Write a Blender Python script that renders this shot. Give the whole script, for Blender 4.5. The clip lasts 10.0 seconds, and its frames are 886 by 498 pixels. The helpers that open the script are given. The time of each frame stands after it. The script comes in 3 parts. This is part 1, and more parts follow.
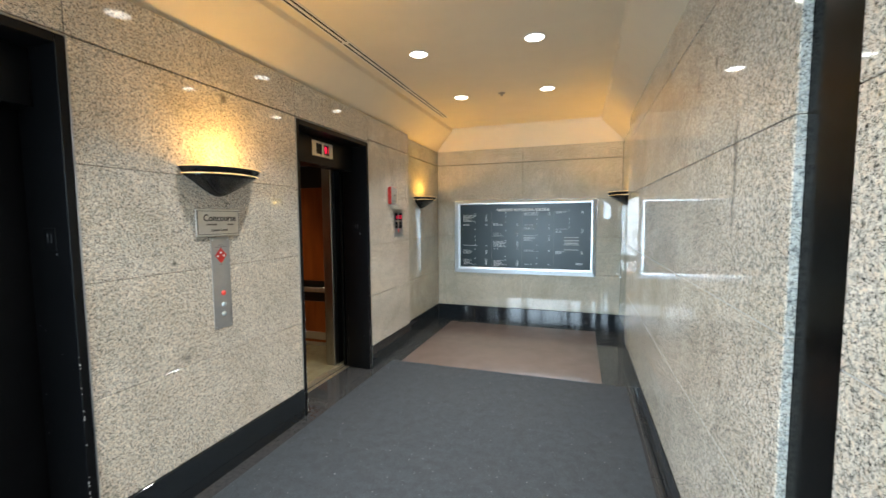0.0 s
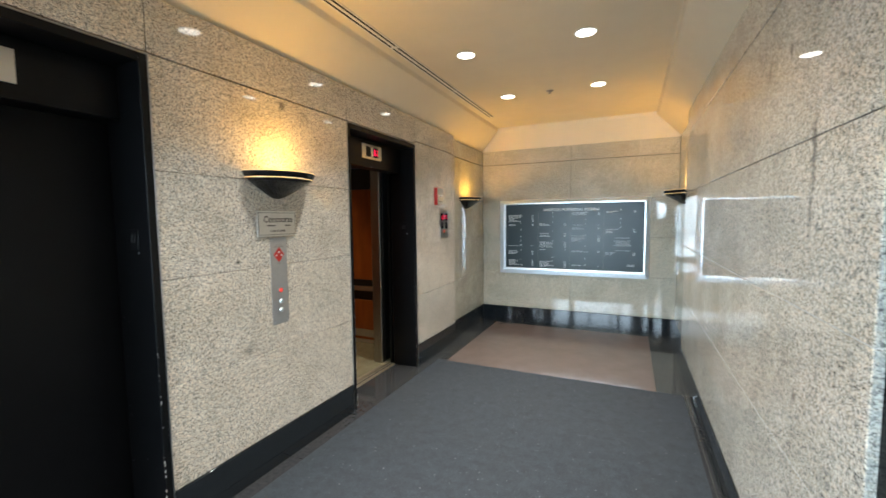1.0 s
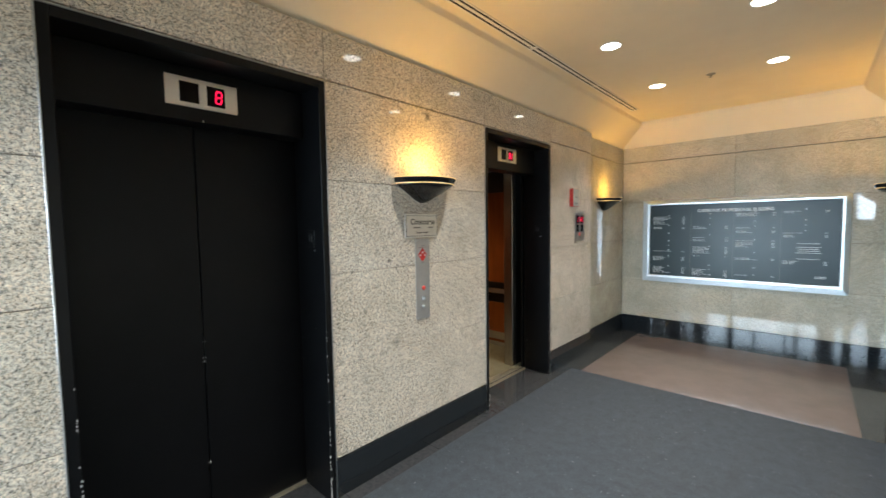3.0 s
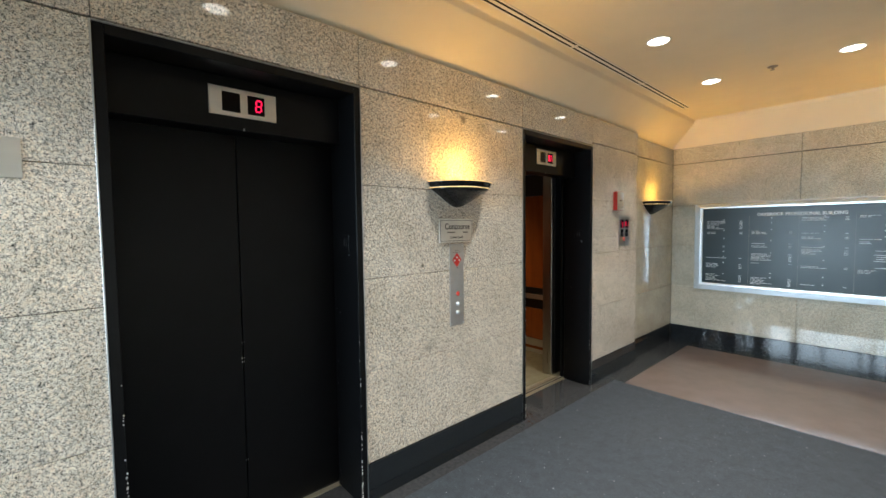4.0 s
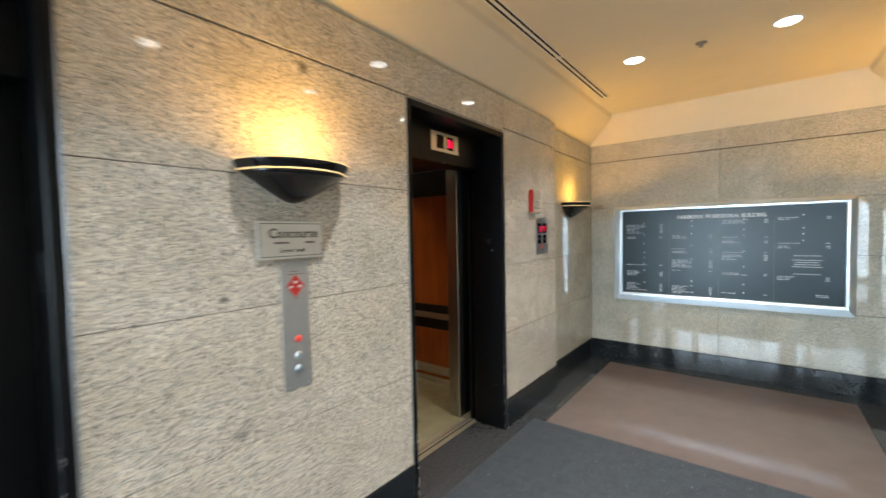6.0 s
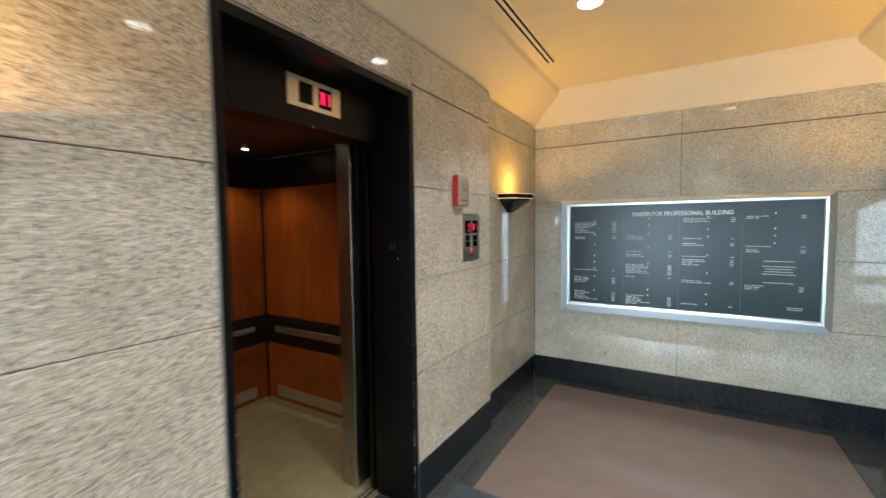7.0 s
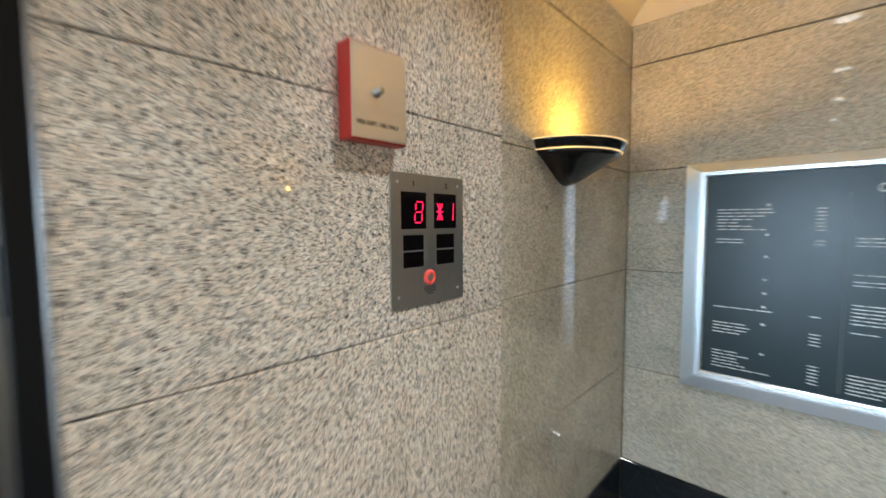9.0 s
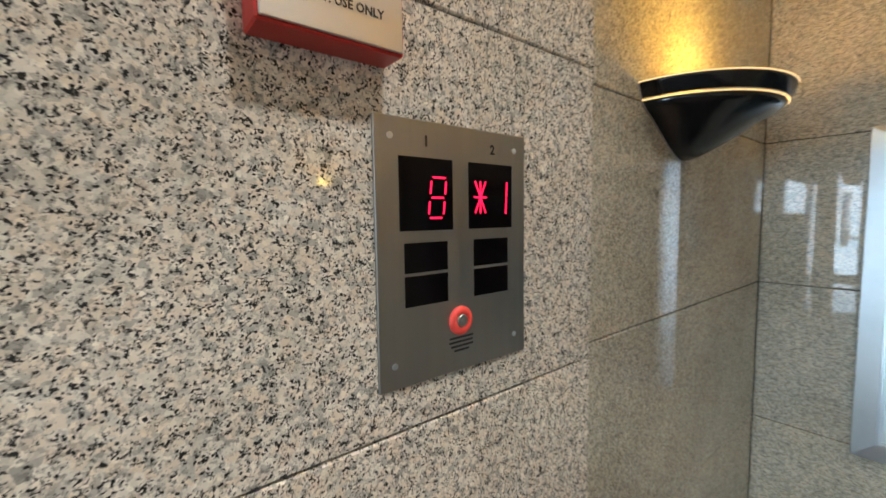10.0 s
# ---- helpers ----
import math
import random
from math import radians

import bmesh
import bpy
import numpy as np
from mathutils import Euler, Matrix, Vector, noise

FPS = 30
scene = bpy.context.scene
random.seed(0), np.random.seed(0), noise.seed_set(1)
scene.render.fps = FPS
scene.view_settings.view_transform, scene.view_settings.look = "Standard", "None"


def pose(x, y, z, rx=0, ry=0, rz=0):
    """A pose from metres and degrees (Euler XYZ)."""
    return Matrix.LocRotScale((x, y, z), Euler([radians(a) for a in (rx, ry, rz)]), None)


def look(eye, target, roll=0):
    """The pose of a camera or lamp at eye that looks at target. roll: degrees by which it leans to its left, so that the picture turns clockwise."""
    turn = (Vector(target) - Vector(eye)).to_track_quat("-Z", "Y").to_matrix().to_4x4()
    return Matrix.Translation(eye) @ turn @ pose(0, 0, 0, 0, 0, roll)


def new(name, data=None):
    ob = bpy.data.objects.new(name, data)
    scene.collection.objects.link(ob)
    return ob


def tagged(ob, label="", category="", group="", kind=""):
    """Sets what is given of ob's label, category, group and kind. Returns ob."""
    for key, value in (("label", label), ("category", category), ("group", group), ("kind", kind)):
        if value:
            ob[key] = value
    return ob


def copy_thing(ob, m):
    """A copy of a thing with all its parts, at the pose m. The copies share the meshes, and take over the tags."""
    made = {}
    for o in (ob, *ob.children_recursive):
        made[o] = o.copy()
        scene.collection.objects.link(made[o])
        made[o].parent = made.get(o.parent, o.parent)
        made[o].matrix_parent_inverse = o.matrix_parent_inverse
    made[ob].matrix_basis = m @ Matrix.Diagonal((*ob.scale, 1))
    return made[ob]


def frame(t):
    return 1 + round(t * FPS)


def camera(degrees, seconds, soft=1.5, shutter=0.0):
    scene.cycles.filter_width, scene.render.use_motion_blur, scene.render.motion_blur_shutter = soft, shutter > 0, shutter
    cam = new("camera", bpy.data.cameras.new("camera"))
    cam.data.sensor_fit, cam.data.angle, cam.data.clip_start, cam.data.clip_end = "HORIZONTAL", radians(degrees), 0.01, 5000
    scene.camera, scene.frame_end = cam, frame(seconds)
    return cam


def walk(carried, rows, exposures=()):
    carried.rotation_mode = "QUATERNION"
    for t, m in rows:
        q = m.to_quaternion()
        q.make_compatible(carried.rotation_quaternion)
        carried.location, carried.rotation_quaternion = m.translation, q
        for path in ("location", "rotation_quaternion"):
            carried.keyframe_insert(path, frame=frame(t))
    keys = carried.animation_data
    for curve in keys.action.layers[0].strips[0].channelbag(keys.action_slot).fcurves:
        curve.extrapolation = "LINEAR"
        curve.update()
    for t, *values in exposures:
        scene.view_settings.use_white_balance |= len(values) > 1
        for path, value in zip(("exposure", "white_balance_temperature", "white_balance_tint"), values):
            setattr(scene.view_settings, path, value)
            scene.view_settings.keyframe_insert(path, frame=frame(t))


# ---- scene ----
cam = camera(95.3, 10.0, shutter=0.6)
PATH = [
    (0, (2.106, 1.172, 1.61), (1.466, 3.061, 1.46), -0.4),
    (0.5, (2.087, 1.164, 1.611), (1.359, 3.021, 1.462), -0.6),
    (1, (2.084, 1.154, 1.614), (1.245, 2.964, 1.466), -0.6),
    (1.5, (2.057, 1.141, 1.618), (1.097, 2.889, 1.472), -0.7),
    (2, (2.044, 1.12, 1.608), (0.953, 2.791, 1.47), -0.8),
    (2.5, (2.031, 1.109, 1.611), (0.805, 2.683, 1.477), -0.9),
    (3, (2.017, 1.102, 1.605), (0.67, 2.575, 1.482), -0.8),
    (3.2, (2.009, 1.105, 1.622), (0.625, 2.543, 1.494), -0.8),
    (4.3, (2.015, 1.203, 1.608), (0.516, 2.524, 1.507), -0.6),
    (4.5, (1.989, 1.241, 1.593), (0.492, 2.563, 1.489), -0.6),
    (5, (1.847, 1.426, 1.595), (0.417, 2.822, 1.502), -0.6),
    (5.5, (1.704, 1.697, 1.598), (0.363, 3.178, 1.509), -0.8),
    (6, (1.601, 2.093, 1.614), (0.376, 3.673, 1.533), -1.1),
    (6.2, (1.562, 2.26, 1.616), (0.399, 3.885, 1.528), -1.0),
    (7.3, (1.278, 3.391, 1.659), (0.269, 5.113, 1.541), -0.6),
    (7.5, (1.292, 3.596, 1.646), (0.258, 5.305, 1.539), -0.4),
    (8, (1.135, 4.102, 1.626), (0.028, 5.764, 1.524), -0.4),
    (8.5, (0.969, 4.548, 1.612), (-0.283, 6.102, 1.481), -0.3),
    (9, (0.747, 4.941, 1.612), (-0.618, 6.396, 1.473), -0.3),
    (9.5, (0.507, 5.217, 1.607), (-0.954, 6.576, 1.465), -0.5),
    (10, (0.423, 5.321, 1.609), (-1.141, 6.558, 1.451), -0.8),
]
walk(cam, [(t, look(eye, aim, roll)) for t, eye, aim, roll in PATH],
     ((0, 0.11, 6010, 8), (2.5, 0.13, 6010, 8), (4.5, 0.07, 6010, 8), (5.5, 0.15, 5960, 8), (6, 0.16, 5960, 8), (7.5, 0.22, 5890, 8), (8, 0.25, 5810, 8), (8.5, 0.27, 5730, 8), (9, 0.19, 5730, 8), (10, -0.10, 5860, 8)))


# ---------- world, sun, large lights ----------
world = bpy.data.worlds.new("sky")
scene.world = world
world.use_nodes = True
wn = world.node_tree
sky = wn.nodes.new("ShaderNodeTexSky")
sky.sky_type, sky.sun_disc = "NISHITA", False
sky.sun_elevation, sky.sun_rotation = radians(48), radians(150)
wn.nodes["Background"].inputs[1].default_value = 0.12
wn.links.new(sky.outputs[0], wn.nodes["Background"].inputs[0])


def lamp(name, kind, power, colour, m, size=0.1, size_y=0.0, spot=0.0):
    d = bpy.data.lights.new(name, kind)
    d.energy, d.color = power, colour
    if kind == "AREA":
        d.shape = "RECTANGLE" if size_y else "DISK"
        d.size = size
        if size_y:
            d.size_y = size_y
    else:
        d.shadow_soft_size = size
    if spot:
        d.spot_size, d.spot_blend = radians(spot), 0.6
    o = new(name, d)
    o.matrix_world = m
    return o


DAYLIGHT = (0.74, 0.90, 1.0)
lamp("daylight_lamp", "AREA", 1750, DAYLIGHT, pose(0.4, -4.3, 1.5, 90, 0, 0), 8.0, 2.8)
sun = lamp("sun", "SUN", 2.5, (1.0, 0.95, 0.88), look((3, -20, 22), (0, 0, 0)))
sun.data.angle = radians(0.5)

# ---------- main dimensions ----------
XL, XLR = 0.0, -0.048           # elevator wall, and its recessed end
XR, XRR = 2.60, 2.655           # opposite wall, and its recessed end
YJ, YB = 6.015, 7.295           # the step in both walls, the end wall
ZB, ZT, ZC = 0.235, 2.655, 2.975  # top of the base, top of the stone, ceiling
ZTN = 2.684  # top of the stone on the nearer, proud parts of the side walls
ROWS_Z = (ZB, 0.78, 1.325, 1.862, 2.408, ZTN)
ROWS_B = (ZB, 0.785, 1.335, 1.875, 2.436, ZT)
ROWS_R = (ZB, 0.765, 1.305, 1.858, 2.446, ZTN)
D1, D2 = (1.222, 2.352), (3.836, 4.966)  # outer edges of the two entrances
ZD = 2.40
YREAR, YGLASS = 0.35, -4.0

# ---------- materials ----------


def mat(name):
    m = bpy.data.materials.new(name)
    m.use_nodes = True
    return m, m.node_tree, m.node_tree.nodes["Principled BSDF"]


def node(t, kind, **inputs):
    n = t.nodes.new(kind)
    for k, v in inputs.items():
        n.inputs[k.replace("_", " ")].default_value = v
    return n


def ramp(t, stops, constant=False):
    r = t.nodes.new("ShaderNodeValToRGB")
    r.color_ramp.interpolation = "CONSTANT" if constant else "LINEAR"
    while len(r.color_ramp.elements) < len(stops):
        r.color_ramp.elements.new(0.5)
    for e, (p, c) in zip(r.color_ramp.elements, stops):
        e.position = p
        e.color = (c, c, c, 1) if isinstance(c, (int, float)) else (*c, 1)
    return r


def mix(t, blend, fac, a, b):
    n = t.nodes.new("ShaderNodeMix")
    n.data_type, n.blend_type = "RGBA", blend
    for sock, v in ((n.inputs[0], fac), (n.inputs[6], a), (n.inputs[7], b)):
        if isinstance(v, (int, float)):
            sock.default_value = v
        elif isinstance(v, tuple):
            sock.default_value = (*v, 1)
        else:
            t.links.new(v, sock)
    return n.outputs[2]


def place(t, scale=(1, 1, 1)):
    g = t.nodes.new("ShaderNodeNewGeometry")
    m = t.nodes.new("ShaderNodeMapping")
    m.inputs["Scale"].default_value = scale
    t.links.new(g.outputs["Position"], m.inputs[0])
    return m.outputs[0]


def noise_tex(t, vec, scale, detail=4, rough=0.5):
    n = node(t, "ShaderNodeTexNoise", Scale=scale, Detail=detail, Roughness=rough)
    t.links.new(vec, n.inputs["Vector"])
    return n.outputs["Fac"]


def bump(t, b, height, strength, distance):
    n = node(t, "ShaderNodeBump", Strength=strength, Distance=distance)
    t.links.new(height, n.inputs["Height"])
    t.links.new(n.outputs[0], b.inputs["Normal"])


STAINS = (((0, 3.166, 2.365), (1, 1.2, 0.8), 0.030, 0.38), ((0, 2.789, 1.374), (1, 1, 1), 0.017, 0.30), ((0, 2.93, 1.366), (1, 1, 1), 0.008, 0.4), ((0, 2.83, 0.83), (1, 0.7, 1), 0.035, 0.66),
          ((0, 5.64, 1.95), (1, 1, 1), 0.007, 0.35), ((2.6, 2.80, 1.80), (1, 1, 0.13), 0.024, 0.55), ((2.6, 2.81, 1.62), (1, 1, 0.2), 0.020, 0.62), ((2.6, 3.3, 2.2), (1, 1, 0.3), 0.022, 0.7))


def granite(name, light, mid, dark, rough):
    m, t, b = mat(name)
    p = place(t)
    warp = node(t, "ShaderNodeTexNoise", Scale=220.0, Detail=2.0)
    t.links.new(p, warp.inputs["Vector"])
    pv = mix(t, "ADD", 0.006, p, warp.outputs["Color"])
    # three sizes of crystal: big feldspar, quartz between it, dark mica flakes
    def crystals(scale):
        v = node(t, "ShaderNodeTexVoronoi", Scale=scale)
        t.links.new(pv, v.inputs["Vector"])
        own = node(t, "ShaderNodeSeparateColor")
        t.links.new(v.outputs["Color"], own.inputs[0])
        return own.outputs[0]

    def shade(c, k, warm=1.0):
        return (c[0] * k * warm, c[1] * k, c[2] * k / warm)
    big = crystals(105.0)
    field = ramp(t, [(0.0, shade(light, 1.0, 1.07)), (0.30, shade(light, 1.06, 1.03)), (0.55, shade(light, 1.17, 0.99)), (0.72, light), (0.86, shade(light, 0.80, 0.985)), (1.0, shade(mid, 1.25, 1.0))])
    t.links.new(big, field.inputs[0])
    small = crystals(240.0)
    quartz = ramp(t, [(0.0, 0.62), (0.16, 0.78), (0.34, 0.97), (0.8, 1.05), (1.0, 1.20)])
    t.links.new(small, quartz.inputs[0])
    c0 = mix(t, "MULTIPLY", 1.0, field.outputs[0], quartz.outputs[0])
    fine = crystals(430.0)
    pull = ramp(t, [(0.3, 0.0), (0.7, 1.0)])
    t.links.new(noise_tex(t, p, 78, 5, 0.72), pull.inputs[0])
    lot = t.nodes.new("ShaderNodeMix")
    lot.inputs[0].default_value = 0.46
    t.links.new(fine, lot.inputs[2])
    t.links.new(pull.outputs[0], lot.inputs[3])
    mica = ramp(t, [(0.0, 1.0), (0.276, 1.0), (0.302, 0.76), (0.342, 0.46), (0.385, 0.17), (0.43, 0.0)])
    t.links.new(lot.outputs[0], mica.inputs[0])
    c1 = mix(t, "MIX", mica.outputs[0], c0, dark)
    # broad clouds and slab to slab change
    cloud = ramp(t, [(0.3, (0.80, 0.79, 0.76)), (0.7, (1.10, 1.10, 1.10))])
    t.links.new(noise_tex(t, p, 3.2, 7, 0.68), cloud.inputs[0])
    c2 = mix(t, "MULTIPLY", 1.0, c1, cloud.outputs[0])
    o = t.nodes.new("ShaderNodeObjectInfo")
    slab = ramp(t, [(0.0, (0.94, 0.95, 0.95)), (1.0, (1.04, 1.02, 0.99))])
    t.links.new(o.outputs["Random"], slab.inputs[0])
    c3 = mix(t, "MULTIPLY", 1.0, c2, slab.outputs[0])
    # a few dark blotches
    bl = ramp(t, [(0.765, 1.0), (0.80, 0.45)])
    t.links.new(noise_tex(t, p, 11, 2, 0.4), bl.inputs[0])
    c4 = mix(t, "MULTIPLY", 1.0, c3, bl.outputs[0])
    # a few lone stains: place, squash, size, strength
    wob = noise_tex(t, p, 45, 3, 0.7)
    for at, squash, size, keep in STAINS:
        sub = t.nodes.new("ShaderNodeVectorMath")
        sub.operation = "SUBTRACT"
        sub.inputs[1].default_value = at
        t.links.new(p, sub.inputs[0])
        mul = t.nodes.new("ShaderNodeVectorMath")
        mul.operation = "MULTIPLY"
        mul.inputs[1].default_value = squash
        t.links.new(sub.outputs[0], mul.inputs[0])
        ln = t.nodes.new("ShaderNodeVectorMath")
        ln.operation = "LENGTH"
        t.links.new(mul.outputs[0], ln.inputs[0])
        ad = t.nodes.new("ShaderNodeMath")
        ad.operation = "MULTIPLY_ADD"
        ad.inputs[1].default_value = size * 1.6
        t.links.new(wob, ad.inputs[0])
        t.links.new(ln.outputs["Value"], ad.inputs[2])
        edge = ramp(t, [(0.0, keep), (1.0, 1.0)])
        sc = t.nodes.new("ShaderNodeMapRange")
        sc.inputs[1].default_value, sc.inputs[2].default_value = size * 1.25, size * 1.75
        t.links.new(ad.outputs[0], sc.inputs[0])
        t.links.new(sc.outputs[0], edge.inputs[0])
        c4 = mix(t, "MULTIPLY", 1.0, c4, edge.outputs[0])
    t.links.new(c4, b.inputs["Base Color"])
    rr = ramp(t, [(0.3, rough * 0.8), (0.7, rough * 1.5)])
    t.links.new(noise_tex(t, p, 9, 4), rr.inputs[0])
    t.links.new(rr.outputs[0], b.inputs["Roughness"])
    b.inputs["IOR"].default_value = 1.56
    return m


def plain(name, colour, rough, metal=0.0, var=0.12, scale=8.0, fine=0.0, fine_scale=400.0, ior=1.5, stretch=(1, 1, 1), spec=0.5, patchy=0.2):
    m, t, b = mat(name)
    p = place(t, stretch)
    r = ramp(t, [(0.25, 1 - var), (0.75, 1 + var)])
    t.links.new(noise_tex(t, p, scale, 5, 0.6), r.inputs[0])
    t.links.new(mix(t, "MULTIPLY", 1.0, colour, r.outputs[0]), b.inputs["Base Color"])
    rr = ramp(t, [(0.3, max(0.02, rough * (1 - patchy))), (0.7, min(1, rough * (1 + patchy)))])
    t.links.new(noise_tex(t, p, scale * 2.3, 4), rr.inputs[0])
    t.links.new(rr.outputs[0], b.inputs["Roughness"])
    b.inputs["Metallic"].default_value = metal
    b.inputs["IOR"].default_value = ior
    b.inputs["Specular IOR Level"].default_value = spec
    if fine:
        bump(t, b, noise_tex(t, p, fine_scale, 3), fine, 0.002)
    return m


def glow(name, colour, strength):
    m, t, b = mat(name)
    b.inputs["Base Color"].default_value = (*(c * 0.3 for c in colour), 1)
    b.inputs["Emission Color"].default_value = (*colour, 1)
    b.inputs["Emission Strength"].default_value = strength
    return m


def carpet_material():
    m, t, b = mat("grey_carpet")
    p = place(t)
    f = ramp(t, [(0.3, (0.016, 0.020, 0.025)), (0.7, (0.046, 0.055, 0.066))])
    t.links.new(noise_tex(t, p, 260, 3, 0.7), f.inputs[0])
    w = ramp(t, [(0.32, 0.70), (0.68, 1.3)])
    t.links.new(noise_tex(t, p, 12, 8, 0.8), w.inputs[0])
    c = mix(t, "MULTIPLY", 1.0, f.outputs[0], w.outputs[0])
    lint = ramp(t, [(0.71, 0.0), (0.77, 0.18)])
    t.links.new(noise_tex(t, p, 55, 2, 0.4), lint.inputs[0])
    t.links.new(mix(t, "ADD", 1.0, c, lint.outputs[0]), b.inputs["Base Color"])
    b.inputs["Roughness"].default_value = 0.85
    bump(t, b, noise_tex(t, p, 320, 2), 0.5, 0.003)
    return m


def wood_material():
    m, t, b = mat("cherry_laminate")
    p = place(t, (1, 1, 0.12))
    g = ramp(t, [(0.25, (0.25, 0.055, 0.008)), (0.5, (0.34, 0.083, 0.011)), (0.8, (0.42, 0.112, 0.016))])
    t.links.new(noise_tex(t, p, 14, 8, 0.55), g.inputs[0])
    w = ramp(t, [(0.3, 0.82), (0.7, 1.12)])
    t.links.new(noise_tex(t, place(t), 2.2, 3), w.inputs[0])
    t.links.new(mix(t, "MULTIPLY", 1.0, g.outputs[0], w.outputs[0]), b.inputs["Base Color"])
    b.inputs["Roughness"].default_value = 0.38
    return m


GRANITE = granite("speckled_granite", (0.755, 0.705, 0.625), (0.35, 0.33, 0.30), (0.034, 0.033, 0.032), 0.03)
# darker, greener stone; speckle lost to glancing reflections is put into its colour
GRANITE_END = granite("greenish_grey_granite", (0.56, 0.54, 0.46), (0.47, 0.455, 0.385), (0.22, 0.21, 0.18), 0.03)
GRANITE_CUT = granite("sawn_granite_edge", (0.46, 0.46, 0.43), (0.22, 0.22, 0.205), (0.05, 0.05, 0.05), 0.45)
GROUT = plain("dark_joint", (0.09, 0.085, 0.078), 0.9)
BLACK_STONE = plain("polished_black_stone", (0.014, 0.017, 0.020), 0.03, var=0.4, scale=60, ior=1.6)
FLOOR_STONE = plain("honed_black_stone", (0.046, 0.046, 0.047), 0.08, var=0.35, scale=40)
BROWN_STONE = plain("polished_brown_stone", (0.142, 0.106, 0.092), 0.115, var=0.10, scale=5, spec=0.40, patchy=0.0)
CARPET = carpet_material()
BLACK_PAINT = plain("black_enamel", (0.0040, 0.0042, 0.0048), 0.36, var=0.3, scale=14, spec=0.21, patchy=0.03)
BLACK_DOOR = plain("black_door_enamel", (0.0030, 0.0032, 0.0038), 0.42, var=0.35, scale=5, spec=0.20, patchy=0.04)
STRIP = plain("black_strip_enamel", (0.004, 0.004, 0.004), 0.22, spec=0.08)
CHIP_AND_JOINT = plain("bare_chip_and_joint_strip", (0.55, 0.55, 0.53), 0.5)
STEEL = plain("brushed_steel", (0.72, 0.70, 0.66), 0.36, 1.0, 0.04, 30, 0.04, 300, stretch=(1, 0.03, 1))
STEEL_DARK = plain("brushed_steel_upright", (0.39, 0.373, 0.343), 0.42, 1.0, 0.05, 30, 0.03, 300, stretch=(1, 1, 0.03))
POST_METAL = plain("dark_brushed_post", (0.40, 0.38, 0.345), 0.34, 1.0, 0.08, 30, 0.03, 300, stretch=(1, 1, 0.03))
STATION_METAL = plain("satin_plate_metal", (0.50, 0.51, 0.51), 0.46, 0.8, 0.04, 25)
SIGN_METAL = plain("satin_sign_metal", (0.80, 0.79, 0.75), 0.5, 0.85, 0.05, 20)
ALUMINIUM = plain("satin_aluminium", (0.72, 0.78, 0.82), 0.34, 1.0, 0.03, 20, patchy=0.05)
TRIM_METAL = plain("dull_edge_trim", (0.45, 0.45, 0.44), 0.4, 1.0, 0.15)
PAINT = plain("cream_ceiling_paint", (0.76, 0.68, 0.53), 0.8, var=0.03, scale=3, fine=0.05, fine_scale=160)
WHITE_PAINT = plain("white_metal_trim", (0.80, 0.78, 0.73), 0.5, var=0.04)
# near-black fill: depth shade of slots, grooves and gaps put into colour
DARK_SLOT = plain("dark_void", (0.012, 0.011, 0.010), 0.8)
BRASS = plain("warm_rim_metal", (0.85, 0.62, 0.30), 0.25, 1.0)
SCONCE_BLACK = plain("gloss_black_shade", (0.008, 0.007, 0.007), 0.16, var=0.2)
WOOD = wood_material()
CAB_BLACK = plain("black_laminate", (0.012, 0.011, 0.010), 0.35)
CAB_CEIL = plain("dark_brown_cab_ceiling", (0.060, 0.044, 0.032), 0.42, patchy=0.05)
CAB_FLOOR = plain("olive_vinyl_tile", (0.27, 0.235, 0.14), 0.45, var=0.2, scale=9, fine=0.05)
SILL = plain("worn_brass_sill", (0.62, 0.55, 0.40), 0.38, 0.8, 0.2, 25)
RED = plain("red_enamel", (0.52, 0.028, 0.020), 0.35)
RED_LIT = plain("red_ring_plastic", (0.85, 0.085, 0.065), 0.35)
BOARD = plain("dark_slate_board", (0.020, 0.036, 0.043), 0.30, var=0.12, scale=1.5, spec=0.30, patchy=0.05)
INK = plain("black_ink", (0.015, 0.015, 0.015), 0.5)
GREY_INK = plain("grey_ink", (0.16, 0.15, 0.14), 0.5)
DIM_INK = plain("dim_grey_ink", (0.035, 0.035, 0.036), 0.5)
WHITE_INK = plain("white_lettering", (0.78, 0.80, 0.80), 0.5)
LENS_BLACK = plain("smoked_lens", (0.004, 0.0025, 0.0025), 0.10, spec=0.14)
LED = glow("red_led", (1.0, 0.006, 0.055), 2.6)
BULB = glow("halogen_bulb", (1.0, 0.62, 0.22), 25.0)
LENS = glow("downlight_lens", (1.0, 0.93, 0.80), 9.0)
SCONCE_GLOW = glow("warm_sconce_glow", (1.0, 0.68, 0.30), 1.3)
CAB_LENS = glow("cab_lamp_lens", (1.0, 0.80, 0.50), 14.0)
WALL_PAINT = plain("beige_stone_wall", (0.36, 0.34, 0.30), 0.6, var=0.05, scale=3)
MULLION = plain("dark_bronze_mullion", (0.035, 0.032, 0.03), 0.35, 0.6)

# ---------- building helpers ----------


def origin_of(ob):
    v = Vector((0, 0, 0))
    while ob is not None:
        v += ob.location
        ob = ob.parent
    return v


def part(name, bm, material, parent=None, label="", smooth=False):
    """Link a bmesh, given in world places, as one mesh object under its thing."""
    if parent is not None:
        bmesh.ops.translate(bm, verts=bm.verts, vec=-origin_of(parent))
    me = bpy.data.meshes.new(name)
    bm.to_mesh(me)
    bm.free()
    for f in me.polygons:
        f.use_smooth = smooth
    me.materials.append(material)
    o = new(name, me)
    o.parent = parent
    if label:
        o["label"] = label
    return o


